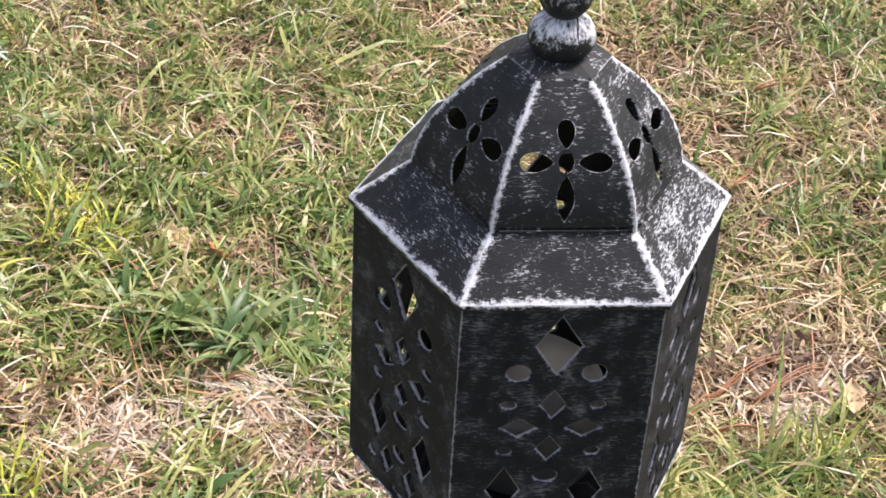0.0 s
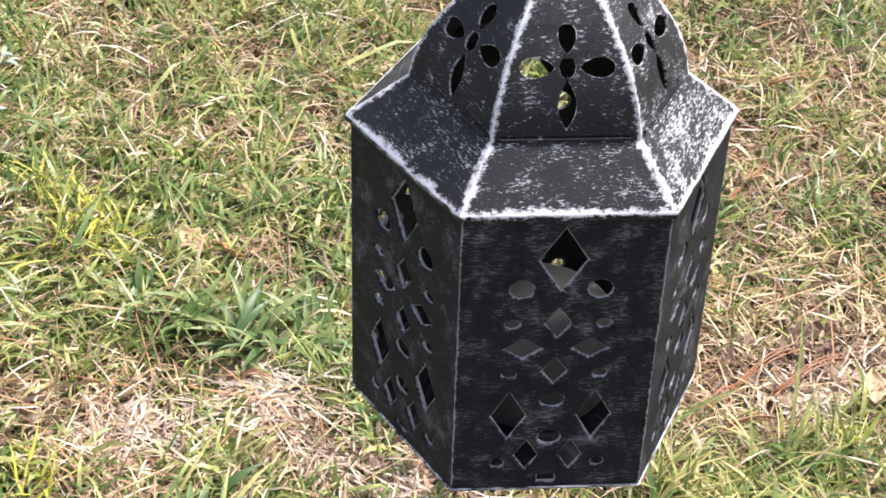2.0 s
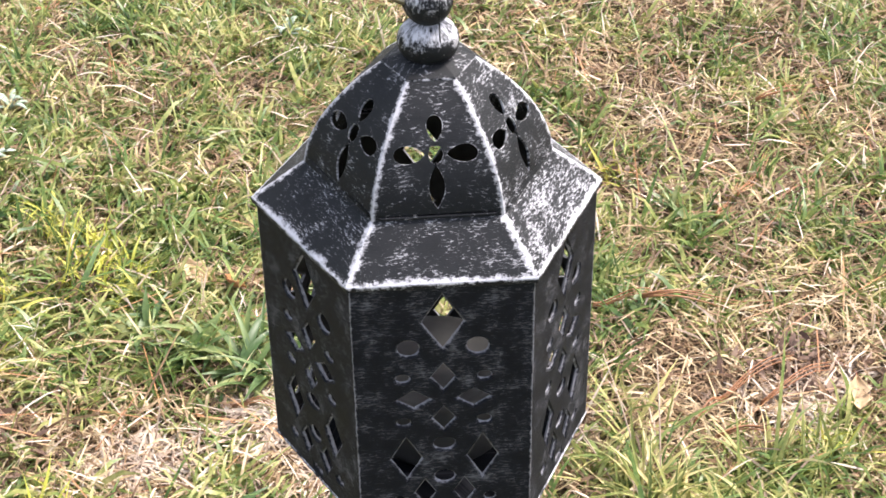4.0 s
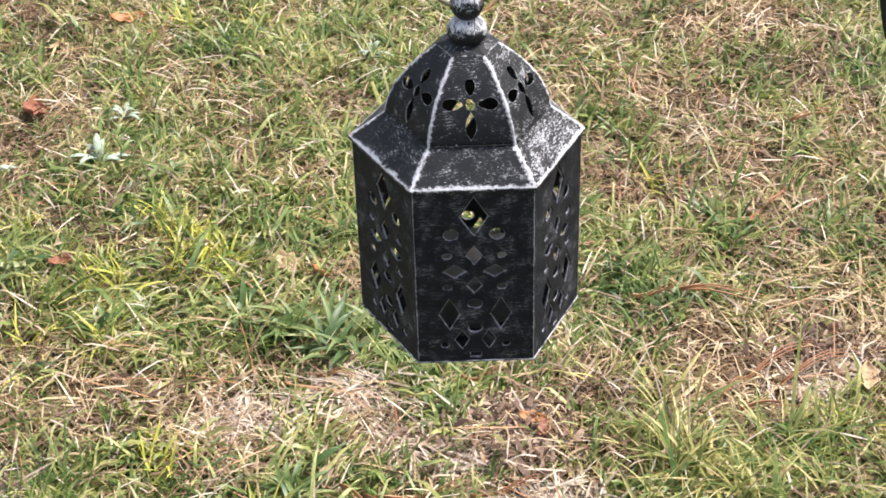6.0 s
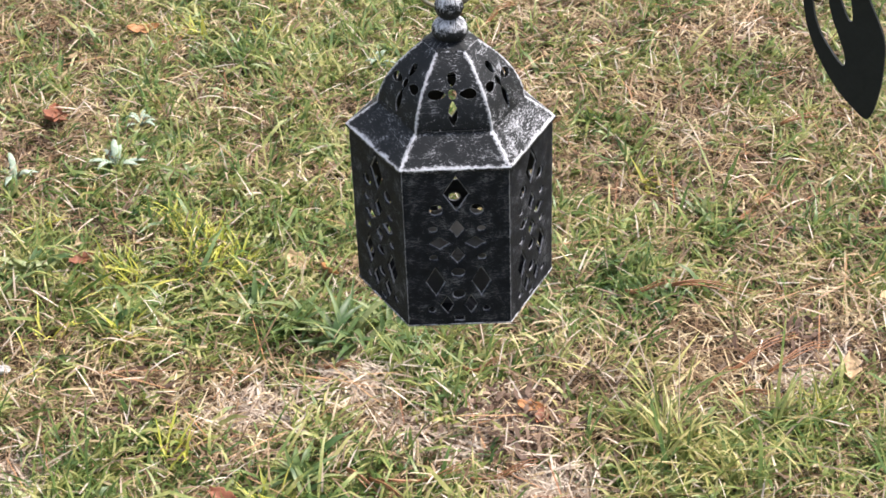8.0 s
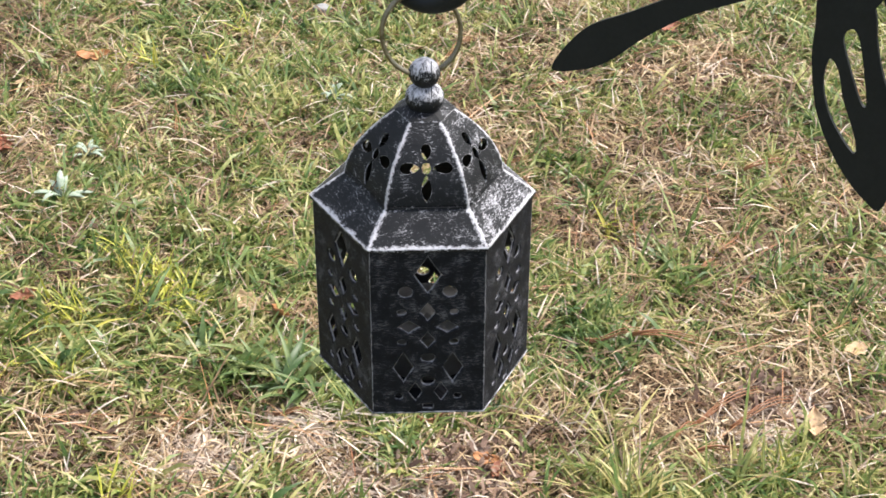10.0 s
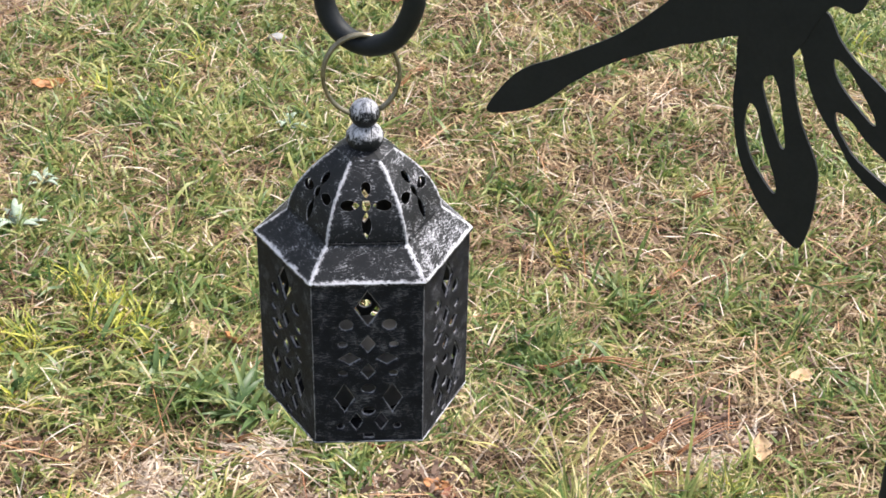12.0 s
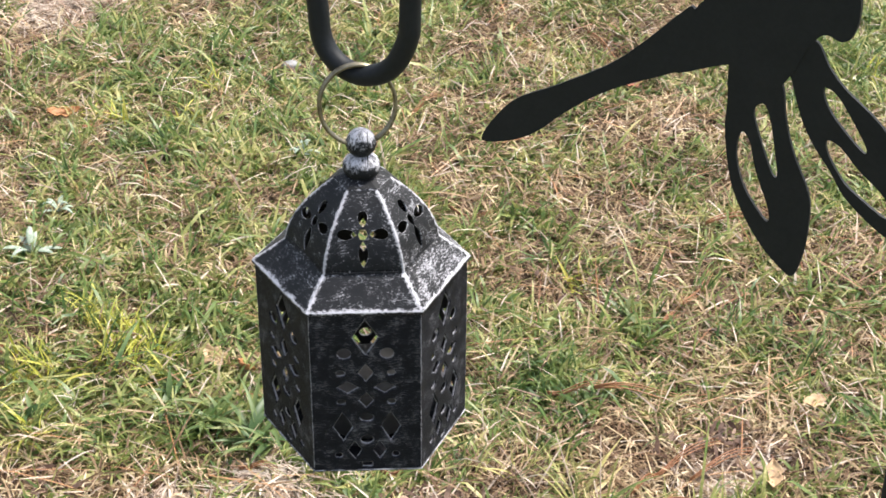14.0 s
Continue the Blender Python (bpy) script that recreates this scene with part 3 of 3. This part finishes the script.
for i, (x, y, s, k, a, tl) in enumerate([(-0.623, 1.605, 0.085, "rust", 100, 18), (-0.515, 1.898, 0.066, "orange", 20, 8), (-0.625, 1.824, 0.040, "tan", 40, -12), (-0.171, 1.164, 0.056, "orange", 105, 38),
                                        (-0.211, 1.189, 0.062, "tan", -38, 15), (-0.280, 0.710, 0.046, "rust", -25, 14), (0.593, 1.057, 0.050, "tan", 30, 12), (0.087, 2.210, 0.050, "rust", 10, 14),
                                        (0.093, 0.858, 0.038, "orange", -10, 10), (-0.520, 1.203, 0.046, "rust", 40, 10), (0.106, 0.835, 0.040, "rust", 65, 10), (0.508, 0.908, 0.056, "tan", 80, -8),
                                        (0.058, 0.659, 0.040, "rust", 120, 20), (0.470, 1.960, 0.060, "rust", 25, 12)]):
    dead_leaf(x, y, s, k, a, tl, {"rust": "curled rusty brown dead leaf on the grass", "orange": "curled orange dead leaf on the grass", "tan": "pale tan dead leaf on the grass"}[k], i + 3)


def pine_needle(x0, y0, x1, y1, seed):
    rnd = random.Random(seed)
    a, b = Vector((x0, y0, 0)), Vector((x1, y1, 0))
    side = Vector((-(b - a).y, (b - a).x, 0))
    ob = new("pine_needles")
    for j in range(3):
        bow = rnd.uniform(-0.035, 0.035)
        pts = []
        for k in range(9):
            t = k / 8
            p = a.lerp(b, t) + side * (bow * math.sin(math.pi * t) + (j - 1) * 0.035 * t)
            pts.append((p.x - a.x, p.y - a.y, ground_height(p.x, p.y) + 0.022 + 0.008 * math.sin(t * 5 + seed) + 0.002 * j))
        part("needle", tube(pts, lambda t: 0.0011 * (1 - 0.55 * t), 6), M_NEEDLE, ob, smooth=True)
    ob.location = (x0, y0, 0)
    return tagged(ob, "bundle of fallen reddish brown pine needles", "pine needles", "fallen pine needles")


for i, row in enumerate([(-0.107, 0.729, -0.034, 0.649), (-0.134, 0.740, -0.080, 0.698), (-0.093, 0.718, 0.001, 0.739), (0.012, 0.932, 0.059, 0.936), (0.237, 1.087, 0.314, 1.090), (0.356, 0.918, 0.454, 0.984),
                         (0.339, 0.851, 0.426, 0.864), (0.520, 1.486, 0.654, 1.547), (0.450, 1.270, 0.506, 1.358), (0.128, 1.558, 0.197, 1.531), (-0.363, 1.750, -0.346, 1.624), (0.076, 1.872, 0.137, 1.932),
                         (0.402, 0.911, 0.509, 0.975), (0.300, 1.084, 0.452, 1.072), (0.415, 1.230, 0.459, 1.298), (-0.473, 1.829, -0.428, 1.886), (0.014, 0.724, 0.095, 0.741), (-0.170, 0.958, -0.119, 0.944),
                         (0.322, 0.879, 0.364, 0.923), (0.417, 2.159, 0.469, 1.998)]):
    pine_needle(*row, seed=i)


def grass_stalk(x0, y0, x1, y1, rise):
    """A long pale flowering stalk leaning over the lawn."""
    a = Vector((0, 0, 0.012))
    b = Vector((x1 - x0, y1 - y0, rise))
    pts = [a.lerp(b, k / 8) + Vector((0, 0, 0.12 * rise * math.sin(math.pi * k / 8))) for k in range(9)]
    ob = part("grass_stalk", tube(pts, lambda t: 0.0011 * (1 - 0.5 * t), 6), M_PALE, smooth=True)
    ob.location = (x0, y0, ground_height(x0, y0))
    return tagged(ob, "long thin pale grass stalk leaning over the lawn", "grass stalk", "grass stalks")


for row in ((-0.105, 0.955, -0.150, 1.055, 0.035), (-0.185, 1.085, -0.235, 1.150, 0.030), (0.255, 0.790, 0.230, 0.930, 0.075), (0.270, 0.780, 0.285, 0.915, 0.080), (0.225, 0.800, 0.160, 0.925, 0.060), (-0.30, 0.735, -0.26, 0.785, 0.03)):
    grass_stalk(*row)


def silver_weed(x, y, size, turn, seed):
    """A low rosette of downy pale leaves."""
    rnd = random.Random(seed)
    ob = new("silver_weed")
    for j in range(7):
        bm = bmesh.new()
        ln = size * rnd.uniform(0.45, 1.1)
        g = []
        for i in range(7):
            t = i / 6
            half = size * rnd.uniform(0.09, 0.11) * math.sin(math.pi * (0.08 + 0.9 * t)) ** 0.8
            g.append([bm.verts.new((ln * t, half * k, 0.008 * math.sin(2.4 * t) * (1 + (j % 3) * 0.5) + 0.15 * half * abs(k))) for k in (-1, 0, 1)])
        for a, b in zip(g, g[1:]):
            for k in range(2):
                bm.faces.new((a[k], b[k], b[k + 1], a[k + 1]))
        leaf = solid(part("leaf", bm, M_SILVER, ob, smooth=True), 0.0008)
        leaf.rotation_euler = (0, -0.05 - 0.07 * (j % 3), 2 * math.pi * j / 7 + rnd.uniform(-0.6, 0.6))
    ob.matrix_world = pose(x, y, ground_height(x, y) + 0.014, 0, 0, turn)
    return tagged(ob, "pale silvery downy weed rosette in the lawn", "weed", "silvery weeds")


for i, (x, y, s) in enumerate([(-0.506, 1.465, 0.050), (-0.656, 1.442, 0.046), (-0.482, 1.586, 0.036), (-0.105, 1.752, 0.040)]):
    silver_weed(x, y, s, 40 * i, i)


def stone(name, x, y, size, mat, label):
    bm = bmesh.new()
    bmesh.ops.create_icosphere(bm, subdivisions=3, radius=1)
    for v in bm.verts:
        v.co *= 1 + 0.25 * noise.noise(v.co * 1.3 + Vector((x, y, 0)))
        v.co = Vector((v.co.x * size, v.co.y * size * 0.7, v.co.z * size * 0.45))
    ob = part(name, bm, mat, smooth=True)
    ob.location = (x, y, ground_height(x, y) + 0.016)
    return tagged(ob, label, "stone")


stone("pebble", -0.593, 0.976, 0.011, M_STONE, "small white pebble lying in the grass")
stone("grey_pebble", -0.131, 2.075, 0.017, M_GREY_STONE, "small grey pebble lying in the grass")

# ---- the lantern ----
RIM_Z, RIM_R, BODY_R = 0.9594, 0.058, 0.0565
lantern = new("hanging_lantern")
HEX = [radians(30 + 60 * k) for k in range(6)]   # outward directions of the faces


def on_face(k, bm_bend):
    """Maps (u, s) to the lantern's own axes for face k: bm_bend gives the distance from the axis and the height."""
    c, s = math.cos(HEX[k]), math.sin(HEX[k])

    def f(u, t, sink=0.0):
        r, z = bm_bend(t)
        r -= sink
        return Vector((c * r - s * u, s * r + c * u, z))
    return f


COS30 = math.cos(radians(30))


def body_holes(h):
    """The pierced pattern of one side panel, from its upper edge (v = 0) to its foot (v = 1)."""
    a = BODY_R / 2
    P = lambda u, v: (u * a, h * (1 - v))
    holes = [diamond(*P(0, 0.150), 0.23 * a, 0.105 * h), diamond(*P(0, 0.372), 0.13 * a, 0.052 * h), diamond(*P(0, 0.545), 0.125 * a, 0.047 * h),
             oval(*P(0, 0.655), 0.125 * a, 0.024 * h), oval(*P(0, 0.800), 0.115 * a, 0.024 * h)]
    holes.append([(0.09 * a, 0.022 * h), (0.09 * a, 0.046 * h), (-0.09 * a, 0.046 * h), (-0.09 * a, 0.022 * h)])
    for sg in (-1, 1):
        holes += [oval(*P(sg * 0.385, 0.250), 0.12 * a, 0.030 * h), oval(*P(sg * 0.46, 0.372), 0.075 * a, 0.014 * h), diamond(*P(sg * 0.34, 0.462), 0.185 * a, 0.034 * h),
                  oval(*P(sg * 0.46, 0.555), 0.075 * a, 0.014 * h), diamond(*P(sg * 0.44, 0.715), 0.175 * a, 0.090 * h), diamond(*P(sg * 0.23, 0.872), 0.120 * a, 0.056 * h),
                  oval(*P(sg * 0.53, 0.902), 0.065 * a, 0.015 * h)]
    return holes


BODY_TOP, BODY_FOOT = -0.0015, -0.1025
for k in range(6):
    h = BODY_TOP - BODY_FOOT
    a = BODY_R / 2
    ap = BODY_R * COS30
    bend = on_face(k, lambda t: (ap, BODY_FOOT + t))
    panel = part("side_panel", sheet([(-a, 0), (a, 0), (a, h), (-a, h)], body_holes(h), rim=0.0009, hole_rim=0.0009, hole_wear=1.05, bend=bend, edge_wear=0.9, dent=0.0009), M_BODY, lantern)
    solid(panel, 0.0008, inside=M_INSIDE)

SKIRT_R, SKIRT_Z = 0.0402, 0.0130
for k in range(6):
    run = (RIM_R - SKIRT_R) * COS30
    slope = math.hypot(run, SKIRT_Z)
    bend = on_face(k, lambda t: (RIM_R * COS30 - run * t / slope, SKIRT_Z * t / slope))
    # right-hand panels: heavier brushing, with their glint put into the colour
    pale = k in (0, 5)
    skirt = part("roof_panel", sheet([(-RIM_R / 2, 0), (RIM_R / 2, 0), (SKIRT_R / 2, slope), (SKIRT_R / 2 - 0.0016, slope, 0.1), (0.0016 - SKIRT_R / 2, slope, 0.1), (-SKIRT_R / 2, slope)], [], rim=0.0033, bend=bend), M_SKIRT_GLINT if pale else M_SKIRT, lantern)
    solid(skirt, 0.0008)
# folded lip under the roof's edge
bm = bmesh.new()
lip = bm.verts.layers.float.new("wear")
rings = []
for r, z, w in ((RIM_R, 0.0, 0.95), (RIM_R + 0.0003, -0.0006, 0.5), (RIM_R, -0.0020, 0.1), (RIM_R - 0.0012, -0.0020, 0.0)):
    ring_v = [bm.verts.new((r * math.cos(radians(60 * j)), r * math.sin(radians(60 * j)), z)) for j in range(6)]
    for v in ring_v:
        v[lip] = w
    rings.append(ring_v)
for r0, r1 in zip(rings, rings[1:]):
    for j in range(6):
        bm.faces.new((r0[j], r1[j], r1[(j + 1) % 6], r0[(j + 1) % 6]))
uvs = bm.loops.layers.uv.new("UVMap")
for f in bm.faces:
    for l in f.loops:
        l[uvs].uv = (l.vert.co.x + l.vert.co.y, l.vert.co.z)
part("roof_lip", bm, M_SKIRT, lantern)

# dome: six bent, pierced panels
PROFILE = spline([(0.0405, 0.0122, 0), (0.0392, 0.0185, 0), (0.0366, 0.0250, 0), (0.0318, 0.0325, 0), (0.0242, 0.0408, 0), (0.0148, 0.0482, 0)], 3)
ARC = [0.0]
for p, q in zip(PROFILE, PROFILE[1:]):
    ARC.append(ARC[-1] + math.hypot((p.x - q.x) * COS30, p.y - q.y))


def on_profile(t):
    t = min(max(t, 0.0), ARC[-1])
    for i in range(len(ARC) - 1):
        if t <= ARC[i + 1] + 1e-9:
            w = (t - ARC[i]) / (ARC[i + 1] - ARC[i])
            return PROFILE[i].lerp(PROFILE[i + 1], w)
    return PROFILE[-1]


MID = next(s for s, p in zip(ARC, PROFILE) if p.y >= 0.0324) - 0.0009
for k in range(6):
    right = [(p.x / 2, s) for s, p in zip(ARC, PROFILE)]
    left = [(-u, s) for u, s in reversed(right)]
    foot, head = PROFILE[0].x / 2 - 0.0012, PROFILE[-1].x / 2 - 0.0012
    right = [(-foot, 0.0, 0.1), (foot, 0.0, 0.1)] + right + [(head, ARC[-1], 0.3), (-head, ARC[-1], 0.3)]
    holes = [oval(0, MID, 0.0023, 0.0031, 8), petal(0, MID + 0.0038, 0, 1, 0.0080, 0.0033), petal(0, MID - 0.0034, 0, -1, 0.0135, 0.0025, drop=False),
             petal(0.0034, MID, 1, 0, 0.0094, 0.0037), petal(-0.0034, MID, -1, 0, 0.0094, 0.0037)]
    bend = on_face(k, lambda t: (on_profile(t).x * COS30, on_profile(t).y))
    # the two right-hand panels take the copy with brighter light painted in
    dome = part("dome_panel", sheet(left + right, holes, rim=0.0025, hole_rim=0.0004, hole_wear=0.6, cuts=ARC[1:-1], bend=bend), M_DOME_LIT if k in (0, 5) else M_DOME, lantern)
    solid(dome, 0.0007)


def plain_uv(bm, wear_shade_of=None):
    wl = bm.verts.layers.float.new("wear")
    uvs = bm.loops.layers.uv.new("UVMap")
    for f in bm.faces:
        for l in f.loops:
            q = math.atan2(l.vert.co.y, l.vert.co.x)
            l[uvs].uv = (q * 0.012, l.vert.co.z)
    if wear_shade_of:
        for v in bm.verts:
            v[wl] = wear_shade_of(v.co)
    return bm


def turned(profile, sides=32, hexagon=False):
    bm = bmesh.new()
    n = 6 if hexagon else sides
    g = [[bm.verts.new((r * math.cos(2 * math.pi * j / n), r * math.sin(2 * math.pi * j / n), z)) for j in range(n)] for r, z in profile]
    for a, b in zip(g, g[1:]):
        for j in range(n):
            bm.faces.new((a[j], a[(j + 1) % n], b[(j + 1) % n], b[j]))
    bm.faces.new(g[-1])
    bm.faces.new(g[0][::-1])
    return bm


part("cap_plate", plain_uv(turned([(0.0146, 0.0474), (0.0149, 0.0480), (0.0147, 0.0486), (0.0143, 0.0489), (0.0080, 0.0508)], hexagon=True), lambda c: 0.55 if math.hypot(c.x, c.y) > 0.0145 else 0.0), M_DOME, lantern)


def knob(zc, r, squash, neck):
    """A round knob on the axis, with a short neck at its foot."""
    prof = [(neck, zc - r * squash * 1.02)]
    for i in range(1, 18):
        q = math.pi * (0.12 + 0.875 * i / 17)
        prof.append((max(r * math.sin(q), 0.0004), zc - r * squash * math.cos(q)))
    # brushed white grows towards the top; the dark underside is painted-in shading
    return plain_uv(turned(prof, 36), lambda c: max(0.0, min(0.8, 0.36 + 0.75 * (c.z - zc) / (r * squash))))


part("lower_knob", knob(0.0552, 0.0096, 0.80, 0.0070), M_BALL, lantern, smooth=True)
part("upper_knob", knob(0.0685, 0.0076, 1.0, 0.0040), M_BALL, lantern, smooth=True)
for zc, rr in ((0.0552, 0.0093), (0.0685, 0.0076)):
    seam = tube([(0.0032, -math.sin(q) * rr * 0.925, zc + math.cos(q) * rr * 0.90) for q in [math.pi * (0.05 + 0.9 * i / 20) for i in range(21)]], 0.0002, 6)
    part("knob_seam", plain_uv(seam), M_IRON, lantern, smooth=True)
eyelet = tube([(-0.0076, 0.0, 0.0685), (0.0, 0.0, 0.0685), (0.0076, 0.0, 0.0685)], 0.0019, 12)
part("eyelet", eyelet, M_IRON, lantern, smooth=True)
floor_bm = turned([(BODY_R - 0.002, BODY_FOOT + 0.0012), (BODY_R - 0.001, BODY_FOOT + 0.0004), (BODY_R - 0.001, BODY_FOOT - 0.0002)], hexagon=True)
part("base_plate", plain_uv(floor_bm, lambda c: 0.0), M_BODY, lantern)
lip_bm = turned([(BODY_R + 0.0001, BODY_FOOT + 0.0004), (BODY_R + 0.0005, BODY_FOOT + 0.0001), (BODY_R + 0.0004, BODY_FOOT - 0.0004), (BODY_R - 0.0010, BODY_FOOT - 0.0005)], hexagon=True)
part("base_rim", plain_uv(lip_bm, lambda c: 0.62), M_SKIRT, lantern, "thin whitened edge of the base")
# one corner is pushed in a little
for piece in lantern.children:
    for v in piece.data.vertices:
        if v.co.x > 0.029:
            v.co.x = 0.029 + (v.co.x - 0.029) * 0.92
lantern.matrix_world = pose(0, 0, RIM_Z, 0, 0.1, 0)
tagged(lantern, "black hexagonal metal lantern with pierced sides and whitewashed ridges", "lantern")


# a short pillar candle on the lantern's base plate
WAX = [(0.0250, 0.0000), (0.0256, 0.0012), (0.0258, 0.0240), (0.0254, 0.0268), (0.0240, 0.0278), (0.0225, 0.0272), (0.0060, 0.0262)]
candle = part("pillar_candle", plain_uv(turned(WAX, 40)), M_WAX, smooth=True)
candle.location = (0, 0, RIM_Z + BODY_FOOT + 0.0013)
tagged(candle, "short dull grey pillar candle standing inside the lantern", "candle")


# ---- ring and garden hook ----
split_ring = new("split_ring")
for off in (-0.0011, 0.0011):
    pts = [(0.0190 * math.cos(q), off + 0.0004 * math.sin(q), 0.0203 * math.sin(q)) for q in [2 * math.pi * i / 48 for i in range(48)]]
    part("coil", tube(pts, 0.00108, 8, closed=True), M_WIRE, split_ring, smooth=True)
split_ring.matrix_world = pose(-0.0012, 0.0040, RIM_Z + 0.0878, -11, 0, 6)
tagged(split_ring, "tarnished steel split ring joining lantern and hook", "ring")

hook = new("garden_hook")
ROD = 0.0054
POLE_X = 0.2936
part("pole", tube([(POLE_X, 0, -0.15), (POLE_X, 0, 0.3), (POLE_X, 0, 0.8), (POLE_X, 0, 1.24)], 0.0055, 16), M_IRON, hook, smooth=True)
top = [(POLE_X, 0, 1.235), (POLE_X - 0.004, 0, 1.285), (POLE_X - 0.035, 0, 1.345), (0.180, 0, 1.385), (0.105, 0, 1.365), (0.055, 0, 1.295), (0.034, 0, 1.200), (0.0302, 0, RIM_Z + 0.1485),
       (0.0284, 0, RIM_Z + 0.1279), (0.0189, 0, RIM_Z + 0.1101), (0.0038, 0, RIM_Z + 0.1018), (-0.0110, 0, RIM_Z + 0.1035), (-0.0211, 0, RIM_Z + 0.1144), (-0.0236, 0, RIM_Z + 0.1346),
       (-0.0268, 0, RIM_Z + 0.1704)]
part("crook", tube(spline(top, 7), ROD, 16), M_IRON, hook, smooth=True)


def plate(name, outline, holes, parent, thickness=0.0016):
    """A flat cut steel plate in the upright plane, x and z."""
    bm = bmesh.new()
    edges = []
    for pts in [outline] + holes:
        vs = [bm.verts.new((p[0], 0, p[1])) for p in pts]
        edges += [bm.edges.new((vs[i], vs[(i + 1) % len(vs)])) for i in range(len(vs))]
    bmesh.ops.triangle_fill(bm, use_beauty=True, use_dissolve=False, edges=edges, normal=(0, -1, 0))
    return solid(part(name, bm, M_IRON, parent), thickness, 0.0)


def flat(points, steps=6):
    return [(p.x, p.y) for p in spline([(x, z, 0) for x, z in points], steps, closed=True)]


Z = RIM_Z
dragonfly = plate("dragonfly_body", flat([(0.1660, Z + 0.1480), (0.1923, Z + 0.1587), (0.2010, Z + 0.1530), (0.2120, Z + 0.1510), (0.2200, Z + 0.1620), (0.2262, Z + 0.1765), (0.2317, Z + 0.1828), (0.2387, Z + 0.1814),
                                           (0.2431, Z + 0.1844), (0.2450, Z + 0.1940), (0.2425, Z + 0.2050), (0.2280, Z + 0.2065), (0.2088, Z + 0.2040), (0.1850, Z + 0.1920), (0.1738, Z + 0.1800), (0.1680, Z + 0.1640)]), [], hook, 0.0024)
plate("dragonfly_tail", flat([(0.0703, Z + 0.0866), (0.0857, Z + 0.0898), (0.0997, Z + 0.0985), (0.1154, Z + 0.1140), (0.1361, Z + 0.1306), (0.1680, Z + 0.1486), (0.1800, Z + 0.1560), (0.1738, Z + 0.1798),
                              (0.1658, Z + 0.1750), (0.1534, Z + 0.1612), (0.1353, Z + 0.1436), (0.1090, Z + 0.1256), (0.0857, Z + 0.1104)]), [], dragonfly)
plate("lower_wing", flat([(0.1925, Z + 0.1640), (0.1924, Z + 0.1404), (0.1927, Z + 0.1264), (0.1971, Z + 0.1047), (0.2041, Z + 0.0893), (0.2146, Z + 0.0748), (0.2251, Z + 0.0656), (0.2316, Z + 0.0632), (0.2349, Z + 0.0755),
                          (0.2357, Z + 0.0907), (0.2340, Z + 0.1062), (0.2247, Z + 0.1246), (0.2195, Z + 0.1398), (0.2162, Z + 0.1550), (0.2080, Z + 0.1660)]),
      [flat([(0.2004, Z + 0.1282), (0.1988, Z + 0.1191), (0.2009, Z + 0.1088), (0.2058, Z + 0.0987), (0.2160, Z + 0.0872), (0.2166, Z + 0.0933), (0.2087, Z + 0.1112), (0.2046, Z + 0.1243)], 4),
       flat([(0.2074, Z + 0.1438), (0.2050, Z + 0.1400), (0.2065, Z + 0.1333), (0.2147, Z + 0.1145), (0.2178, Z + 0.1103), (0.2184, Z + 0.1142), (0.2134, Z + 0.1352), (0.2101, Z + 0.1431)], 4)], dragonfly)
plate("lower_wing", flat([(0.2165, Z + 0.1680), (0.2205, Z + 0.1570), (0.2264, Z + 0.1418), (0.2329, Z + 0.1312), (0.2413, Z + 0.1212), (0.2511, Z + 0.1088), (0.2700, Z + 0.0963), (0.2900, Z + 0.0905), (0.2935, Z + 0.0950),
                          (0.2850, Z + 0.1190), (0.2625, Z + 0.1464), (0.2440, Z + 0.1600), (0.2355, Z + 0.1684), (0.2275, Z + 0.1790)]),
      [flat([(0.2390, Z + 0.1352), (0.2391, Z + 0.1301), (0.2442, Z + 0.1221), (0.2515, Z + 0.1146), (0.2697, Z + 0.1050), (0.2670, Z + 0.1150), (0.2538, Z + 0.1251), (0.2453, Z + 0.1330)], 4),
       flat([(0.2343, Z + 0.1590), (0.2356, Z + 0.1530), (0.2411, Z + 0.1454), (0.2543, Z + 0.1338), (0.2553, Z + 0.1371), (0.2453, Z + 0.1512), (0.2394, Z + 0.1576)], 4)], dragonfly)
plate("upper_wing", flat([(0.2053, Z + 0.2025), (0.1908, Z + 0.2077), (0.1628, Z + 0.1918), (0.1483, Z + 0.1974), (0.1628, Z + 0.2326), (0.1908, Z + 0.2652), (0.2088, Z + 0.2513), (0.2141, Z + 0.2221)]),
      [flat([(0.1770, Z + 0.2151), (0.1863, Z + 0.2208), (0.1936, Z + 0.2437), (0.1816, Z + 0.2367)], 4)], dragonfly)
plate("upper_wing", flat([(0.2176, Z + 0.2039), (0.2280, Z + 0.2296), (0.2515, Z + 0.2729), (0.2795, Z + 0.2907), (0.2934, Z + 0.2853), (0.2756, Z + 0.2530), (0.2432, Z + 0.2163), (0.2305, Z + 0.2029)]),
      [flat([(0.2415, Z + 0.2370), (0.2556, Z + 0.2486), (0.2716, Z + 0.2752), (0.2556, Z + 0.2653)], 4)], dragonfly)
hook.matrix_world = pose(0, 0.010, 0, 0, 0, -33.7)
tagged(hook, "black steel garden hook with a cut-out dragonfly", "garden hook")
